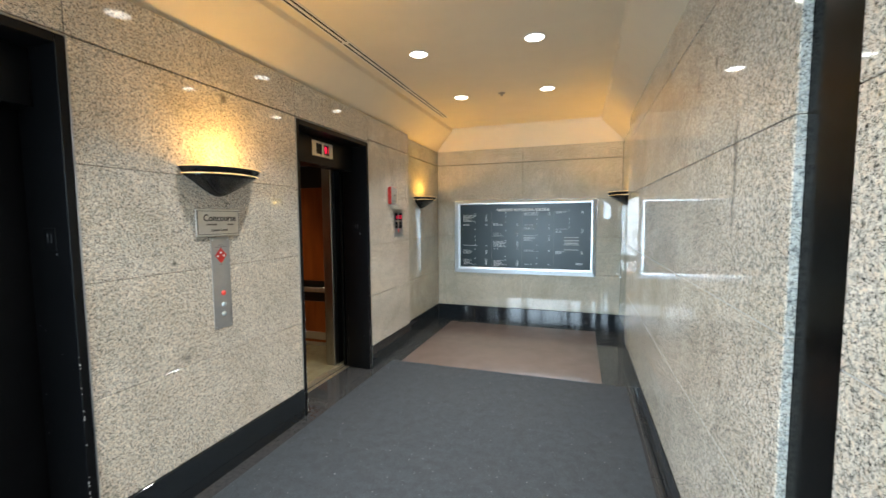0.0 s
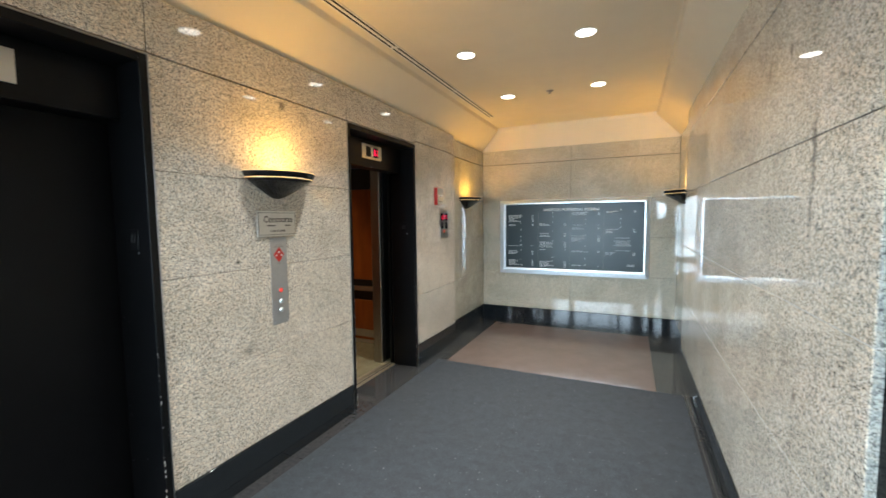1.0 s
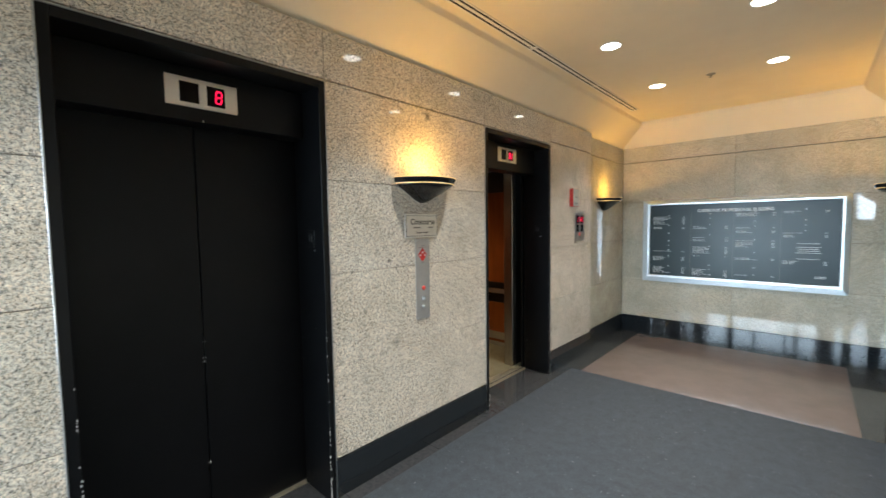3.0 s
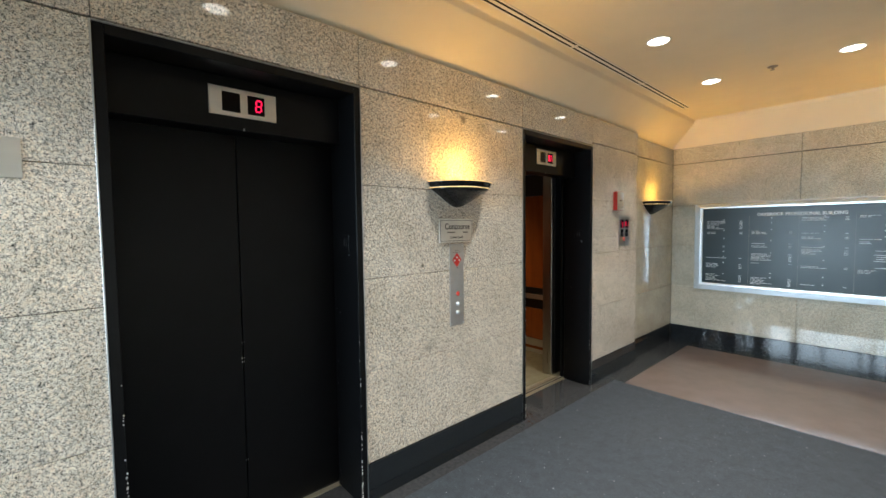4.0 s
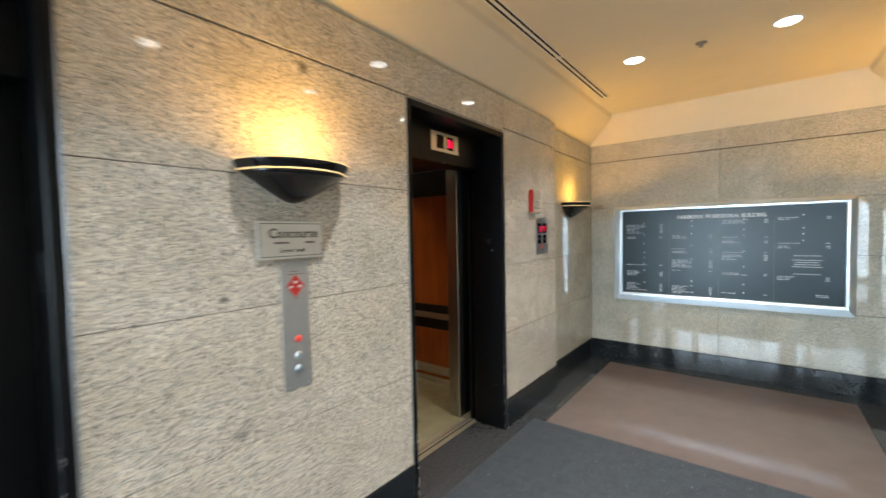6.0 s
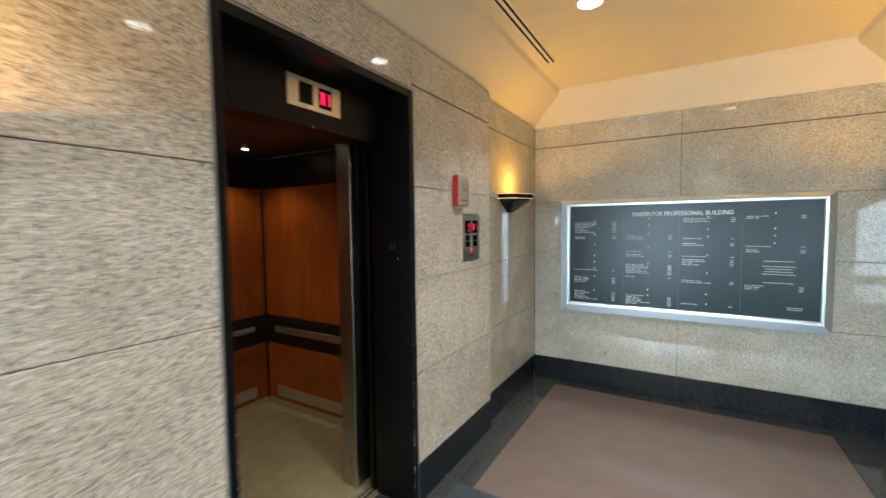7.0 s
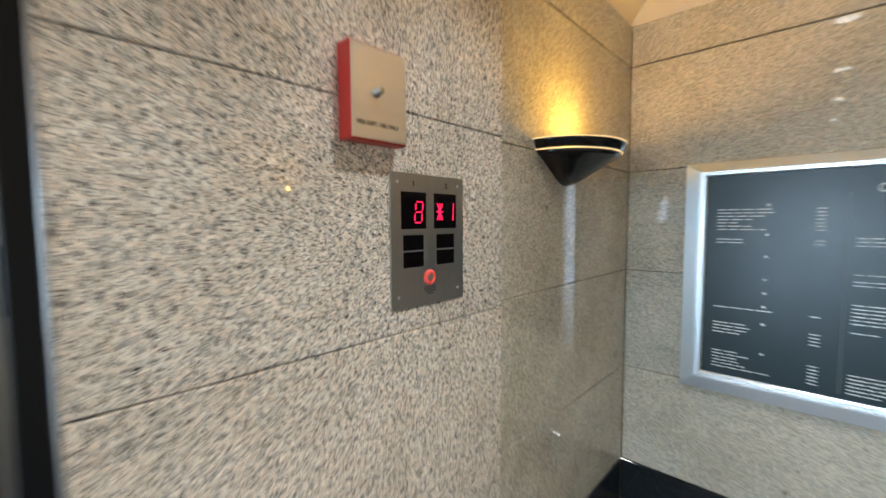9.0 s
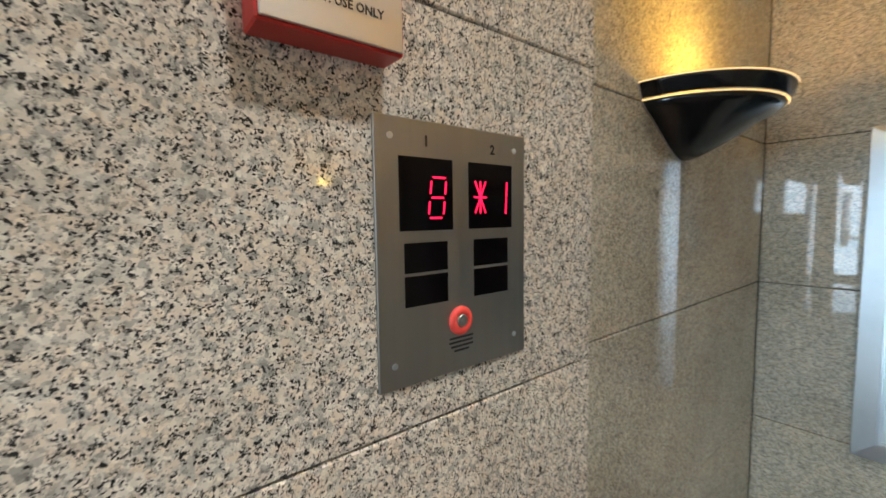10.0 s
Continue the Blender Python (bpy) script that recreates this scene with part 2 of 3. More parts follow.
def thing(name, at, label, category, group="", kind=""):
    o = new(name)
    o.location = at
    o.empty_display_size = 0.1
    return tagged(o, label, category, group, kind)


def box(x0, x1, y0, y1, z0, z1, bevel=0.0, segments=1, bm=None):
    b = bmesh.new()
    bmesh.ops.create_cube(b, size=1.0, matrix=Matrix.LocRotScale(((x0 + x1) / 2, (y0 + y1) / 2, (z0 + z1) / 2), None, (abs(x1 - x0), abs(y1 - y0), abs(z1 - z0))))
    if bevel:
        bmesh.ops.bevel(b, geom=b.edges[:], offset=bevel, segments=segments, affect="EDGES", profile=0.5)
    if bm is None:
        return b
    return join(bm, b)


def join(bm, other):
    me = bpy.data.meshes.new("tmp")
    other.to_mesh(me)
    other.free()
    bm.from_mesh(me)
    bpy.data.meshes.remove(me)
    return bm


def lathe(profile, m, turns=32, arc=360.0, start=0.0):
    """Turn a profile of (radius, height) round z, then place it by m."""
    b = bmesh.new()
    n = turns if arc >= 360 else turns + 1
    rings = []
    for r, z in profile:
        ring = []
        for i in range(n):
            a = radians(start + arc * i / turns)
            ring.append(b.verts.new((r * math.cos(a), r * math.sin(a), z)))
        rings.append(ring)
    for lo, hi in zip(rings, rings[1:]):
        for i in range(n if arc >= 360 else n - 1):
            j = (i + 1) % n
            b.faces.new((lo[i], lo[j], hi[j], hi[i]))
    bmesh.ops.remove_doubles(b, verts=b.verts, dist=1e-5)
    bmesh.ops.recalc_face_normals(b, faces=b.faces)
    bmesh.ops.transform(b, matrix=m, verts=b.verts)
    return b


ON_LEFT = Matrix(((0, 0, 1, 0), (1, 0, 0, 0), (0, 1, 0, 0), (0, 0, 0, 1)))   # right = +y, up = +z, out = +x
ON_BACK = Matrix(((1, 0, 0, 0), (0, 0, -1, 0), (0, 1, 0, 0), (0, 0, 0, 1)))  # right = +x, up = +z, out = -y


def disc(at, r, depth, turn, bevel=0.0, turns=24, bottom=0.0):
    prof = [(0, depth), (r - bevel, depth), (r, depth - bevel), (r, bottom)]
    return lathe(prof, Matrix.Translation(at) @ turn, turns)


def words(body, at, size, turn, depth=0.0006, width=0.0, bold=0.0):
    """Raised lettering in the built-in font, as a bmesh, centred on its place."""
    c = bpy.data.curves.new("words", "FONT")
    c.body, c.size, c.align_x, c.align_y, c.extrude, c.resolution_u, c.offset = body, size, "CENTER", "CENTER", depth, 2, bold
    o = bpy.data.objects.new("words", c)
    scene.collection.objects.link(o)
    me = o.to_mesh()
    b = bmesh.new()
    b.from_mesh(me)
    o.to_mesh_clear()
    bpy.data.objects.remove(o)
    bpy.data.curves.remove(c)
    if width:
        xs = [v.co.x for v in b.verts]
        bmesh.ops.scale(b, vec=(width / (max(xs) - min(xs)), 1, 1), verts=b.verts)
    bmesh.ops.transform(b, matrix=Matrix.Translation(at) @ turn, verts=b.verts)
    return b


def strokes(lines, at, turn, thick, depth=0.0008):
    """Thin bars between pairs of points (u, v) on a face."""
    b = bmesh.new()
    for (u0, v0), (u1, v1) in lines:
        d = Vector((u1 - u0, v1 - v0, 0))
        n = Vector((-d.y, d.x, 0)).normalized() * thick / 2
        p, q = Vector((u0, v0, 0)), Vector((u1, v1, 0))
        e = d.normalized() * thick * 0.3
        lo = [b.verts.new(c) for c in (p + n, p - e, p - n, q - n, q + e, q + n)]
        hi = [b.verts.new(c.co + Vector((0, 0, depth))) for c in lo]
        b.faces.new(hi)
        for i in range(6):
            j = (i + 1) % 6
            b.faces.new((lo[i], lo[j], hi[j], hi[i]))
    bmesh.ops.transform(b, matrix=Matrix.Translation(at) @ turn, verts=b.verts)
    return b


# ---------- floor ----------
floor = part("floor", box(-0.3, 2.9, YGLASS - 0.1, YB + 0.2, -0.15, -0.012), GROUT)
tagged(floor, "dark stone floor with a brown inlaid field", "floor", kind="structure")


def tile(x0, x1, y0, y1, material, parent=floor, top=0.0):
    part("tile", box(x0 + 0.0015, x1 - 0.0015, y0 + 0.0015, y1 - 0.0015, -0.02, top, 0.0012), material, parent)


BX0, BX1, BY0, BY1 = 0.21, 2.337, 5.2, 7.17   # the brown field
for i in range(10):
    y0 = YREAR - 0.1 + i * 0.72
    y1 = min(y0 + 0.72, YJ)
    if y0 < BY0 - 0.02:
        tile(0.0, 0.105, y0, y1, FLOOR_STONE)
        tile(2.50, 2.575, y0, y1, FLOOR_STONE)
        tile(2.578, XR, y0, y1, FLOOR_STONE)
for y0, y1 in ((5.58, 6.3), (6.3, 6.9), (6.9, YB)):
    tile(XLR, BX0, y0, y1, FLOOR_STONE)
    tile(BX1, XRR, y0, y1, FLOOR_STONE)
for x0, x1 in ((BX0, 0.62), (0.62, 1.04), (1.04, 1.46), (1.46, 1.88), (1.88, BX1)):
    tile(x0, x1, BY1, YB, FLOOR_STONE)
tile(0.0, 0.105, 5.29, 5.58, FLOOR_STONE)
tile(2.50, XR, 5.29, 5.58, FLOOR_STONE)
tile(0.105, BX0, 5.1, 5.58, FLOOR_STONE)
tile(BX1, 2.50, 5.1, 5.58, FLOOR_STONE)
part("tile", box(BX0 + 0.001, BX1 - 0.001, BY0, BY1 - 0.001, -0.02, 0.0, 0.001), BROWN_STONE, floor, "polished brown stone field")
part("tile", box(0.107, 2.498, YREAR, BY0 - 0.002, -0.02, 0.0), FLOOR_STONE, floor)
rear_floor = tagged(part("floor_rear", box(-4.6, 5.4, YGLASS - 0.2, YREAR - 0.002, -0.15, 0.0), FLOOR_STONE), "dark stone floor of the front lobby", "floor", kind="structure")

carpet = part("carpet", box(0.105, 2.55, YREAR + 0.05, 5.262, 0.0004, 0.0022, 0.0008, 1), CARPET)
tagged(carpet, "dark grey low-pile carpet runner on stone floor", "carpet")

# ---------- walls ----------


SLAB = 0.03
GAP = 0.0014
REVEAL = 0.005  # wider shadow gap under the top course


def slab_x(parent, x, out, y0, y1, z0, z1, material=GRANITE):
    """A stone slab on a wall that faces +x (out = 1) or -x (out = -1)."""
    a, b = sorted((x, x - out * SLAB))
    z0 += REVEAL if z0 > 2.4 else 0.0
    part("slab", box(a, b, y0 + GAP, y1 - GAP, z0 + GAP, z1 - GAP, 0.0024), material, parent)


def slab_y(parent, y, x0, x1, z0, z1):
    z0 += REVEAL if z0 > 2.4 else 0.0
    part("slab", box(x0 + GAP, x1 - GAP, y, y + SLAB, z0 + GAP, z1 - GAP, 0.0024), GRANITE_END, parent)


def base_x(parent, x, out, y0, y1):
    a, b = sorted((x + out * 0.006, x - out * 0.024))
    part("base", box(a, b, y0 + 0.0012, y1 - 0.0012, 0.0, ZB - 0.003, 0.002), BLACK_STONE, parent, "polished black stone base")


TH = 0.30
LX = XL - 0.022
wl = thing("wall_left", (0, 0, 0), "elevator wall of speckled grey granite slabs", "wall", kind="structure")
for y0, y1 in ((YREAR, D1[0] - 0.001), (D1[1] + 0.001, D2[0] - 0.001), (D2[1] + 0.001, YJ - 0.02)):
    part("core", box(LX - TH, LX, y0, y1, -0.1, ZTN - 0.004), GROUT, wl)
for y0, y1 in (D1, D2):
    part("core", box(LX - TH, LX, y0, y1, ZD + 0.005, ZTN - 0.004), GROUT, wl)
part("core", box(LX - TH - 0.05, XLR - 0.022, YJ - 0.02, YB + TH, -0.1, ZT - 0.004), GROUT, wl)
for y0, y1 in ((YREAR, D1[0]), (D1[1], D2[0]), (D2[1], YJ)):
    rows = (*ROWS_B[:-1], ZTN) if y0 == D2[1] else ROWS_Z
    for z0, z1 in zip(rows, rows[1:]):
        slab_x(wl, XL, 1, y0, y1, z0, z1)
    base_x(wl, XL, 1, y0, y1)
for z0, z1 in zip(ROWS_B, ROWS_B[1:]):
    slab_x(wl, XLR, 1, YJ - 0.028, YB, z0, z1, GRANITE_END)
base_x(wl, XLR, 1, YJ - 0.02, YB - 0.03)
for y0, y1 in (D1, D2):
    slab_x(wl, XL, 1, y0, y1, ROWS_Z[4], ZTN)

wb = thing("wall_back", (0, 0, 0), "end wall of polished speckled granite slabs", "wall", kind="structure")
part("core", box(XLR - TH, XRR + TH, YB + 0.022, YB + TH, -0.1, ZT - 0.004), GROUT, wb)
for x0, x1 in ((XLR, 1.29), (1.29, XRR)):
    for z0, z1 in zip(ROWS_B, ROWS_B[1:]):
        slab_y(wb, YB, x0, x1, z0, z1)
    part("base", box(x0 + 0.0012, x1 - 0.0012, YB - 0.006, YB + 0.024, 0.0, ZB - 0.003, 0.002), BLACK_STONE, wb, "polished black stone base")

YS0, YS1 = 2.166, 2.397   # the black upright strip in the opposite wall
wr = thing("wall_right", (0, 0, 0), "opposite wall of polished speckled granite slabs", "wall", kind="structure")
part("core", box(XR + 0.075, XR + TH, YREAR, YJ - 0.02, -0.1, ZTN - 0.004), GROUT, wr)
part("core", box(XRR + 0.022, XRR + TH, YJ - 0.02, YB + TH, -0.1, ZT - 0.004), GROUT, wr)
for y0, y1 in ((YREAR, YS0), (YS1, YJ)):
    for z0, z1 in zip(ROWS_R, ROWS_R[1:]):
        slab_x(wr, XR, -1, y0, y1, z0, z1)
    base_x(wr, XR, -1, y0, y1)
    # pale strips in the lower joints paint the light their slab edges catch
    for z in ROWS_R[1:3]:
        part("joint_highlight", box(XR + 0.0012, XR + 0.024, y0 + 0.004, y1 - 0.004, z - 0.0012, z + 0.0012), CHIP_AND_JOINT, wr, "pale strip for light on the joint edges")
    part("core", box(XR + 0.022, XR + 0.08, y0 + 0.012, y1 - 0.012, -0.1, ZTN - 0.004), GROUT, wr)
for z0, z1 in zip(ROWS_R, (*ROWS_R[1:-1], ZT)):
    slab_x(wr, XRR, -1, YJ - 0.028, YB, z0, z1, GRANITE_END)
    part("slab_edge", box(XR + 0.002, XR + 0.022, YS1 - 0.0015, YS1 + 0.004, z0 + 0.004, z1 - 0.004, 0.001), GRANITE_CUT, wr, "pale chipped slab edge")
base_x(wr, XRR, -1, YJ - 0.02, YB - 0.03)
part("upright_strip", box(XR + 0.0225, XR + 0.074, YS0 - 0.009, YS1 + 0.009, 0.0, ZT - 0.005, 0.002), STRIP, wr, "polished black stone strip")

# ---------- ceiling with its raised tray ----------


def ceiling_mesh():
    b = bmesh.new()
    y_end = YREAR - 0.3
    loops = []
    # outline of the tray at each step of its edge: inset from the walls, and height
    for dx, dy, z in ((-0.04, -0.02, ZT - 0.012), (0.272, 0.120, 2.925), (0.278, 0.124, 2.932), (0.290, 0.132, 2.970), (0.298, 0.140, ZC)):
        loops.append([b.verts.new(c) for c in ((XLR + dx, y_end, z), (XLR + dx, YB - dy, z), (XRR - dx, YB - dy, z), (XRR - dx, y_end, z))])
    for lo, hi in zip(loops, loops[1:]):
        for i in range(3):
            b.faces.new((lo[i], lo[i + 1], hi[i + 1], hi[i]))
    b.faces.new(loops[-1])
    ret = bmesh.ops.extrude_face_region(b, geom=b.faces[:])
    bmesh.ops.translate(b, verts=[v for v in ret["geom"] if isinstance(v, bmesh.types.BMVert)], vec=(0, 0, 0.08))
    bmesh.ops.recalc_face_normals(b, faces=b.faces)
    return b


ceiling = tagged(part("ceiling", ceiling_mesh(), PAINT), "cream painted tray ceiling with sloped edges", "ceiling", kind="structure")

# unseen front lobby behind: assumed plain walls and ceiling, glazing known from reflections
for nm, c in (("wall_lobby_west", (-4.7, -4.6, YGLASS, YREAR)), ("wall_lobby_east", (5.4, 5.5, YGLASS, YREAR))):
    tagged(part(nm, box(*c, -0.1, 3.2), WALL_PAINT), "plain beige lobby wall", "wall", kind="structure")
for nm, c in (("wall_lobby_left", (-4.7, LX - 0.002, YREAR - 0.12, YREAR)), ("wall_lobby_right", (XR + 0.002, 5.5, YREAR - 0.12, YREAR))):
    tagged(part(nm, box(*c, -0.1, 3.2), WALL_PAINT), "plain beige lobby wall", "wall", kind="structure")
tagged(part("ceiling_lobby", box(-4.7, 5.5, YGLASS - 0.2, YREAR - 0.125, 2.985, 3.1), PAINT), "plain cream ceiling of the front lobby", "ceiling", kind="structure")
# unseen, assumed from reflection edges; keeps window light off the upper walls
tagged(part("bulkhead", box(LX, XR + 0.06, YREAR - 0.12, YREAR + 0.02, 2.2, 2.984, 0.003), WALL_PAINT), "assumed plain beige bulkhead over the unseen lobby opening", "bulkhead", kind="structure")
tagged(part("shaft_wall_back", box(-2.4, -2.3, YREAR, 7.6, -0.1, 3.2), GROUT), "dark wall behind the elevator shafts", "wall", kind="structure")
glazing = thing("window_1", (0.4, YGLASS, 0), "dark-framed glass front of the lobby", "window", kind="structure")
part("sill_wall", box(-4.6, 5.4, YGLASS - 0.1, YGLASS + 0.05, 0.0, 0.12, 0.004), MULLION, glazing)
part("head", box(-4.6, 5.4, YGLASS - 0.1, YGLASS + 0.05, 2.88, 2.984, 0.004), MULLION, glazing)
# bar widths assumed; the wide end pieces blank off glass that would reflect
for x, w in ((-3.85, 1.5), (-2.68, 0.18), (-1.68, 0.46), (-0.86, 0.07), (-0.06, 0.20), (0.62, 0.07), (1.45, 0.07), (1.72, 0.12), (2.42, 0.44), (2.90, 0.20), (4.2, 2.4)):
    part("mullion", box(x - w / 2, x + w / 2, YGLASS - 0.08, YGLASS + 0.04, 0.12, 2.88, 0.004), MULLION, glazing)
# added dark panel, keeps the low right-hand glass out of the reflections
part("reflection_blocker", box(1.78, 3.0, YGLASS - 0.09, YGLASS + 0.045, 0.12, 1.58, 0.004), MULLION, glazing)
part("transom", box(-4.4, 1.78, YGLASS - 0.07, YGLASS + 0.03, 0.98, 1.03, 0.004), MULLION, glazing)
ground = tagged(part("ground", box(-400, 400, -800, YGLASS - 0.21, -0.3, -0.16), WALL_PAINT), "pale paving outside the glass front", "ground", kind="structure")

# ---------- elevator entrances ----------


def chips(rng, spots, face):
    """Small bare flakes along worn edges."""
    b = bmesh.new()
    for x, y, z, r in spots:
        vs = []
        n = rng.randint(5, 7)
        for i in range(n):
            a = 2 * math.pi * i / n
            k = r * rng.uniform(0.55, 1.1)
            u, v = k * math.cos(a) * 0.7, k * math.sin(a) * 1.2
            vs.append(b.verts.new((x, y + u, z + v) if face == "x" else (x + u, y, z + v)))
        b.faces.new(vs)
    return b


def entrance(y0, y1, is_open, seed):
    rng = random.Random(seed)
    yi0, yi1, zi = y0 + 0.038, y1 - 0.038, ZD - 0.04
    e = thing("elevator_entrance", (0, (y0 + y1) / 2, 0), "black enamel elevator entrance, " + ("doors standing open" if is_open else "double doors closed"), "elevator entrance", "elevator entrances")
    for a, b in ((y0, yi0), (yi1, y1)):
        part("jamb", box(-0.285, 0.004, a, b, 0.0, ZD, 0.003), BLACK_PAINT, e)
    part("head_frame", box(-0.285, 0.004, yi0, yi1, zi, ZD, 0.002), BLACK_PAINT, e)
    tr = part("transom_panel", box(-0.30, -0.168, yi0 + 0.001, yi1 - 0.001, 2.108, zi - 0.001, 0.003), BLACK_PAINT, e)
    part("paint_chip", chips(rng, [(-0.1675, (y0 + y1) / 2 + 0.004, 2.113, 0.007)], "x"), CHIP_AND_JOINT, tr, "bare chipped paint")
    # bright edge trim between stone and frame
    for a, b in ((y0 - 0.006, y0 + 0.0005), (y1 - 0.0005, y1 + 0.006)):
        part("edge_trim", box(-0.012, 0.006, a, b, 0.0, ZD + 0.006, 0.001), TRIM_METAL, e, "thin dull metal edge")
    part("edge_trim", box(-0.012, 0.006, y0 + 0.001, y1 - 0.001, ZD, ZD + 0.007, 0.001), TRIM_METAL, e, "thin dull metal edge")
    sill = part("sill", box(-0.345, -0.268, yi0 - 0.02, yi1 + 0.02, -0.02, 0.004, 0.001), SILL, e, "worn metal threshold")
    # dark strip laid just proud of the sill, in place of a groove's shade
    part("groove_shade", box(-0.318, -0.306, yi0 - 0.02, yi1 + 0.02, 0.0005, 0.0046), DARK_SLOT, sill)
    part("recess_floor", box(-0.266, 0.0, yi0 + 0.001, yi1 - 0.001, -0.02, 0.001, 0.001), FLOOR_STONE, e)
    mid = (y0 + y1) / 2 + 0.0
    if is_open:
        spans = ((yi0 - 0.50, yi0 - 0.004), (yi1 + 0.004, yi1 + 0.50))
    else:
        spans = ((yi0 - 0.03, mid - 0.0015), (mid + 0.0015, yi1 + 0.03))
    for k, (a, b) in enumerate(spans):
        d = part("door_panel", box(-0.335, -0.310, a, b, 0.008, 2.16, 0.003), BLACK_DOOR, e, "black enamel sliding door leaf")
        if not is_open:
            inner = b if k == 0 else a
            spots = [(-0.3092, inner + (-1 if k == 0 else 1) * rng.uniform(0.001, 0.006), z, rng.uniform(0.003, 0.0065)) for z in (0.075, 0.09, 0.36, 0.905, 0.925, 1.01)]
            part("paint_chip", chips(rng, spots, "x"), CHIP_AND_JOINT, d)["kind"] = "stuff"
    for yy, s in ((yi0, -1), (yi1, 1)):
        spots = []
        for _ in range(34):
            z = 1.0 * rng.random() ** 1.6 + 0.02
            spots.append((0.0047, yy + s * rng.uniform(0.001, 0.005), z, rng.uniform(0.0022, 0.0060) * (1.8 - z)))
        part("paint_chip", chips(rng, spots, "x"), CHIP_AND_JOINT, e, "bare chipped paint")["kind"] = "stuff"
        side = []
        for _ in range(16):
            z = 1.1 * rng.random() ** 1.5 + 0.03
            side.append((-0.255 + rng.uniform(-0.006, 0.006), yy - s * 0.0006, z, rng.uniform(0.001, 0.003)))
        for _ in range(9):
            side.append((rng.uniform(-0.24, -0.03), yy - s * 0.0006, rng.uniform(0.1, 1.4), rng.uniform(0.001, 0.0028)))
        part("paint_chip", chips(rng, side, "y"), CHIP_AND_JOINT, e, "bare chipped paint")["kind"] = "stuff"
        # raised floor-number plate on the jamb
        plate = part("jamb_plate", box(-0.165, -0.085, min(yy, yy - s * 0.004), max(yy, yy - s * 0.004), 1.48, 1.58, 0.0015), BLACK_DOOR, e, "black floor-number plate")
        turn = Matrix(((-s, 0, 0, 0), (0, 0, -s, 0), (0, 1, 0, 0), (0, 0, 0, 1)))
        part("bars", strokes([((-0.012, -0.02), (-0.012, 0.02)), ((0.012, -0.02), (0.012, 0.02))], (-0.125, yy - s * 0.004, 1.535), turn, 0.008), DIM_INK, plate)
        part("screw", lathe([(0, 0.002), (0.004, 0.001), (0.005, 0)], Matrix.Translation((-0.09, yy, 1.463)) @ turn, 10), ALUMINIUM, e, "bright screw head")
    part("hood", box(-0.5, -0.30, yi0 - 0.06, yi1 + 0.06, 2.16, ZD + 0.1), DARK_SLOT, e)
    return e


entrance(*D1, False, 11)
entrance(*D2, True, 12)


def seven(u, v, w, h, lean=0.0):
    """Stroke lines of a figure eight."""
    g = 0.12 * h

    def p(a, b):
        return (u + a * w / 2 + lean * b, v + b * h / 2)
    s = 0.2
    return [(p(-1 + s, 1), p(1 - s, 1)), (p(-1 + s, 0), p(1 - s, 0)), (p(-1 + s, -1), p(1 - s, -1)),
            (p(-1, 1 - s), p(-1, s)), (p(1, 1 - s), p(1, s)), (p(-1, -s), p(-1, -1 + s)), (p(1, -s), p(1, -1 + s))]


def star(u, v, w, h):
    return [((u - w / 2, v), (u + w / 2, v)), ((u - w * 0.42, v + h / 2), (u, v)), ((u + w * 0.42, v + h / 2), (u, v)), ((u - w * 0.42, v - h / 2), (u, v)), ((u + w * 0.42, v - h / 2), (u, v)),
            ((u, v + h / 2), (u, v - h / 2))]


def one(u, v, h, lean=0.0):
    return [((u + lean, v + h / 2), (u, v + 0.03 * h)), ((u, v - 0.03 * h), (u - lean, v - h / 2))]


def indicator(y, z, figures):
    """A steel plate with two smoked windows over an elevator door."""
    x = -0.168
    t = thing("floor_indicator", (x, y, z), "brushed steel elevator floor indicator with red figure", "floor indicator", "floor indicators")
    plate = part("plate", box(x, x + 0.004, y - 0.157, y + 0.157, z - 0.068, z + 0.068, 0.0012), STEEL, t)
    for k, yy in enumerate((y - 0.058, y + 0.058)):
        win = part("window", box(x + 0.002, x + 0.0052, yy - 0.041, yy + 0.041, z - 0.047, z + 0.047, 0.001), LENS_BLACK, t, "smoked display window")
        if k == 1:
            for fig in figures:
                part("figure", strokes(fig, (x + 0.0052, yy, z), ON_LEFT, 0.0055), LED, win, "lit red figure")
    return t


indicator(1.794, 2.24, [seven(0.012, 0, 0.026, 0.056, 0.002)])
indicator(4.420, 2.255, [star(-0.016, 0, 0.03, 0.056), one(0.024, 0, 0.056)])

# ---------- elevator cab beyond the open doors ----------


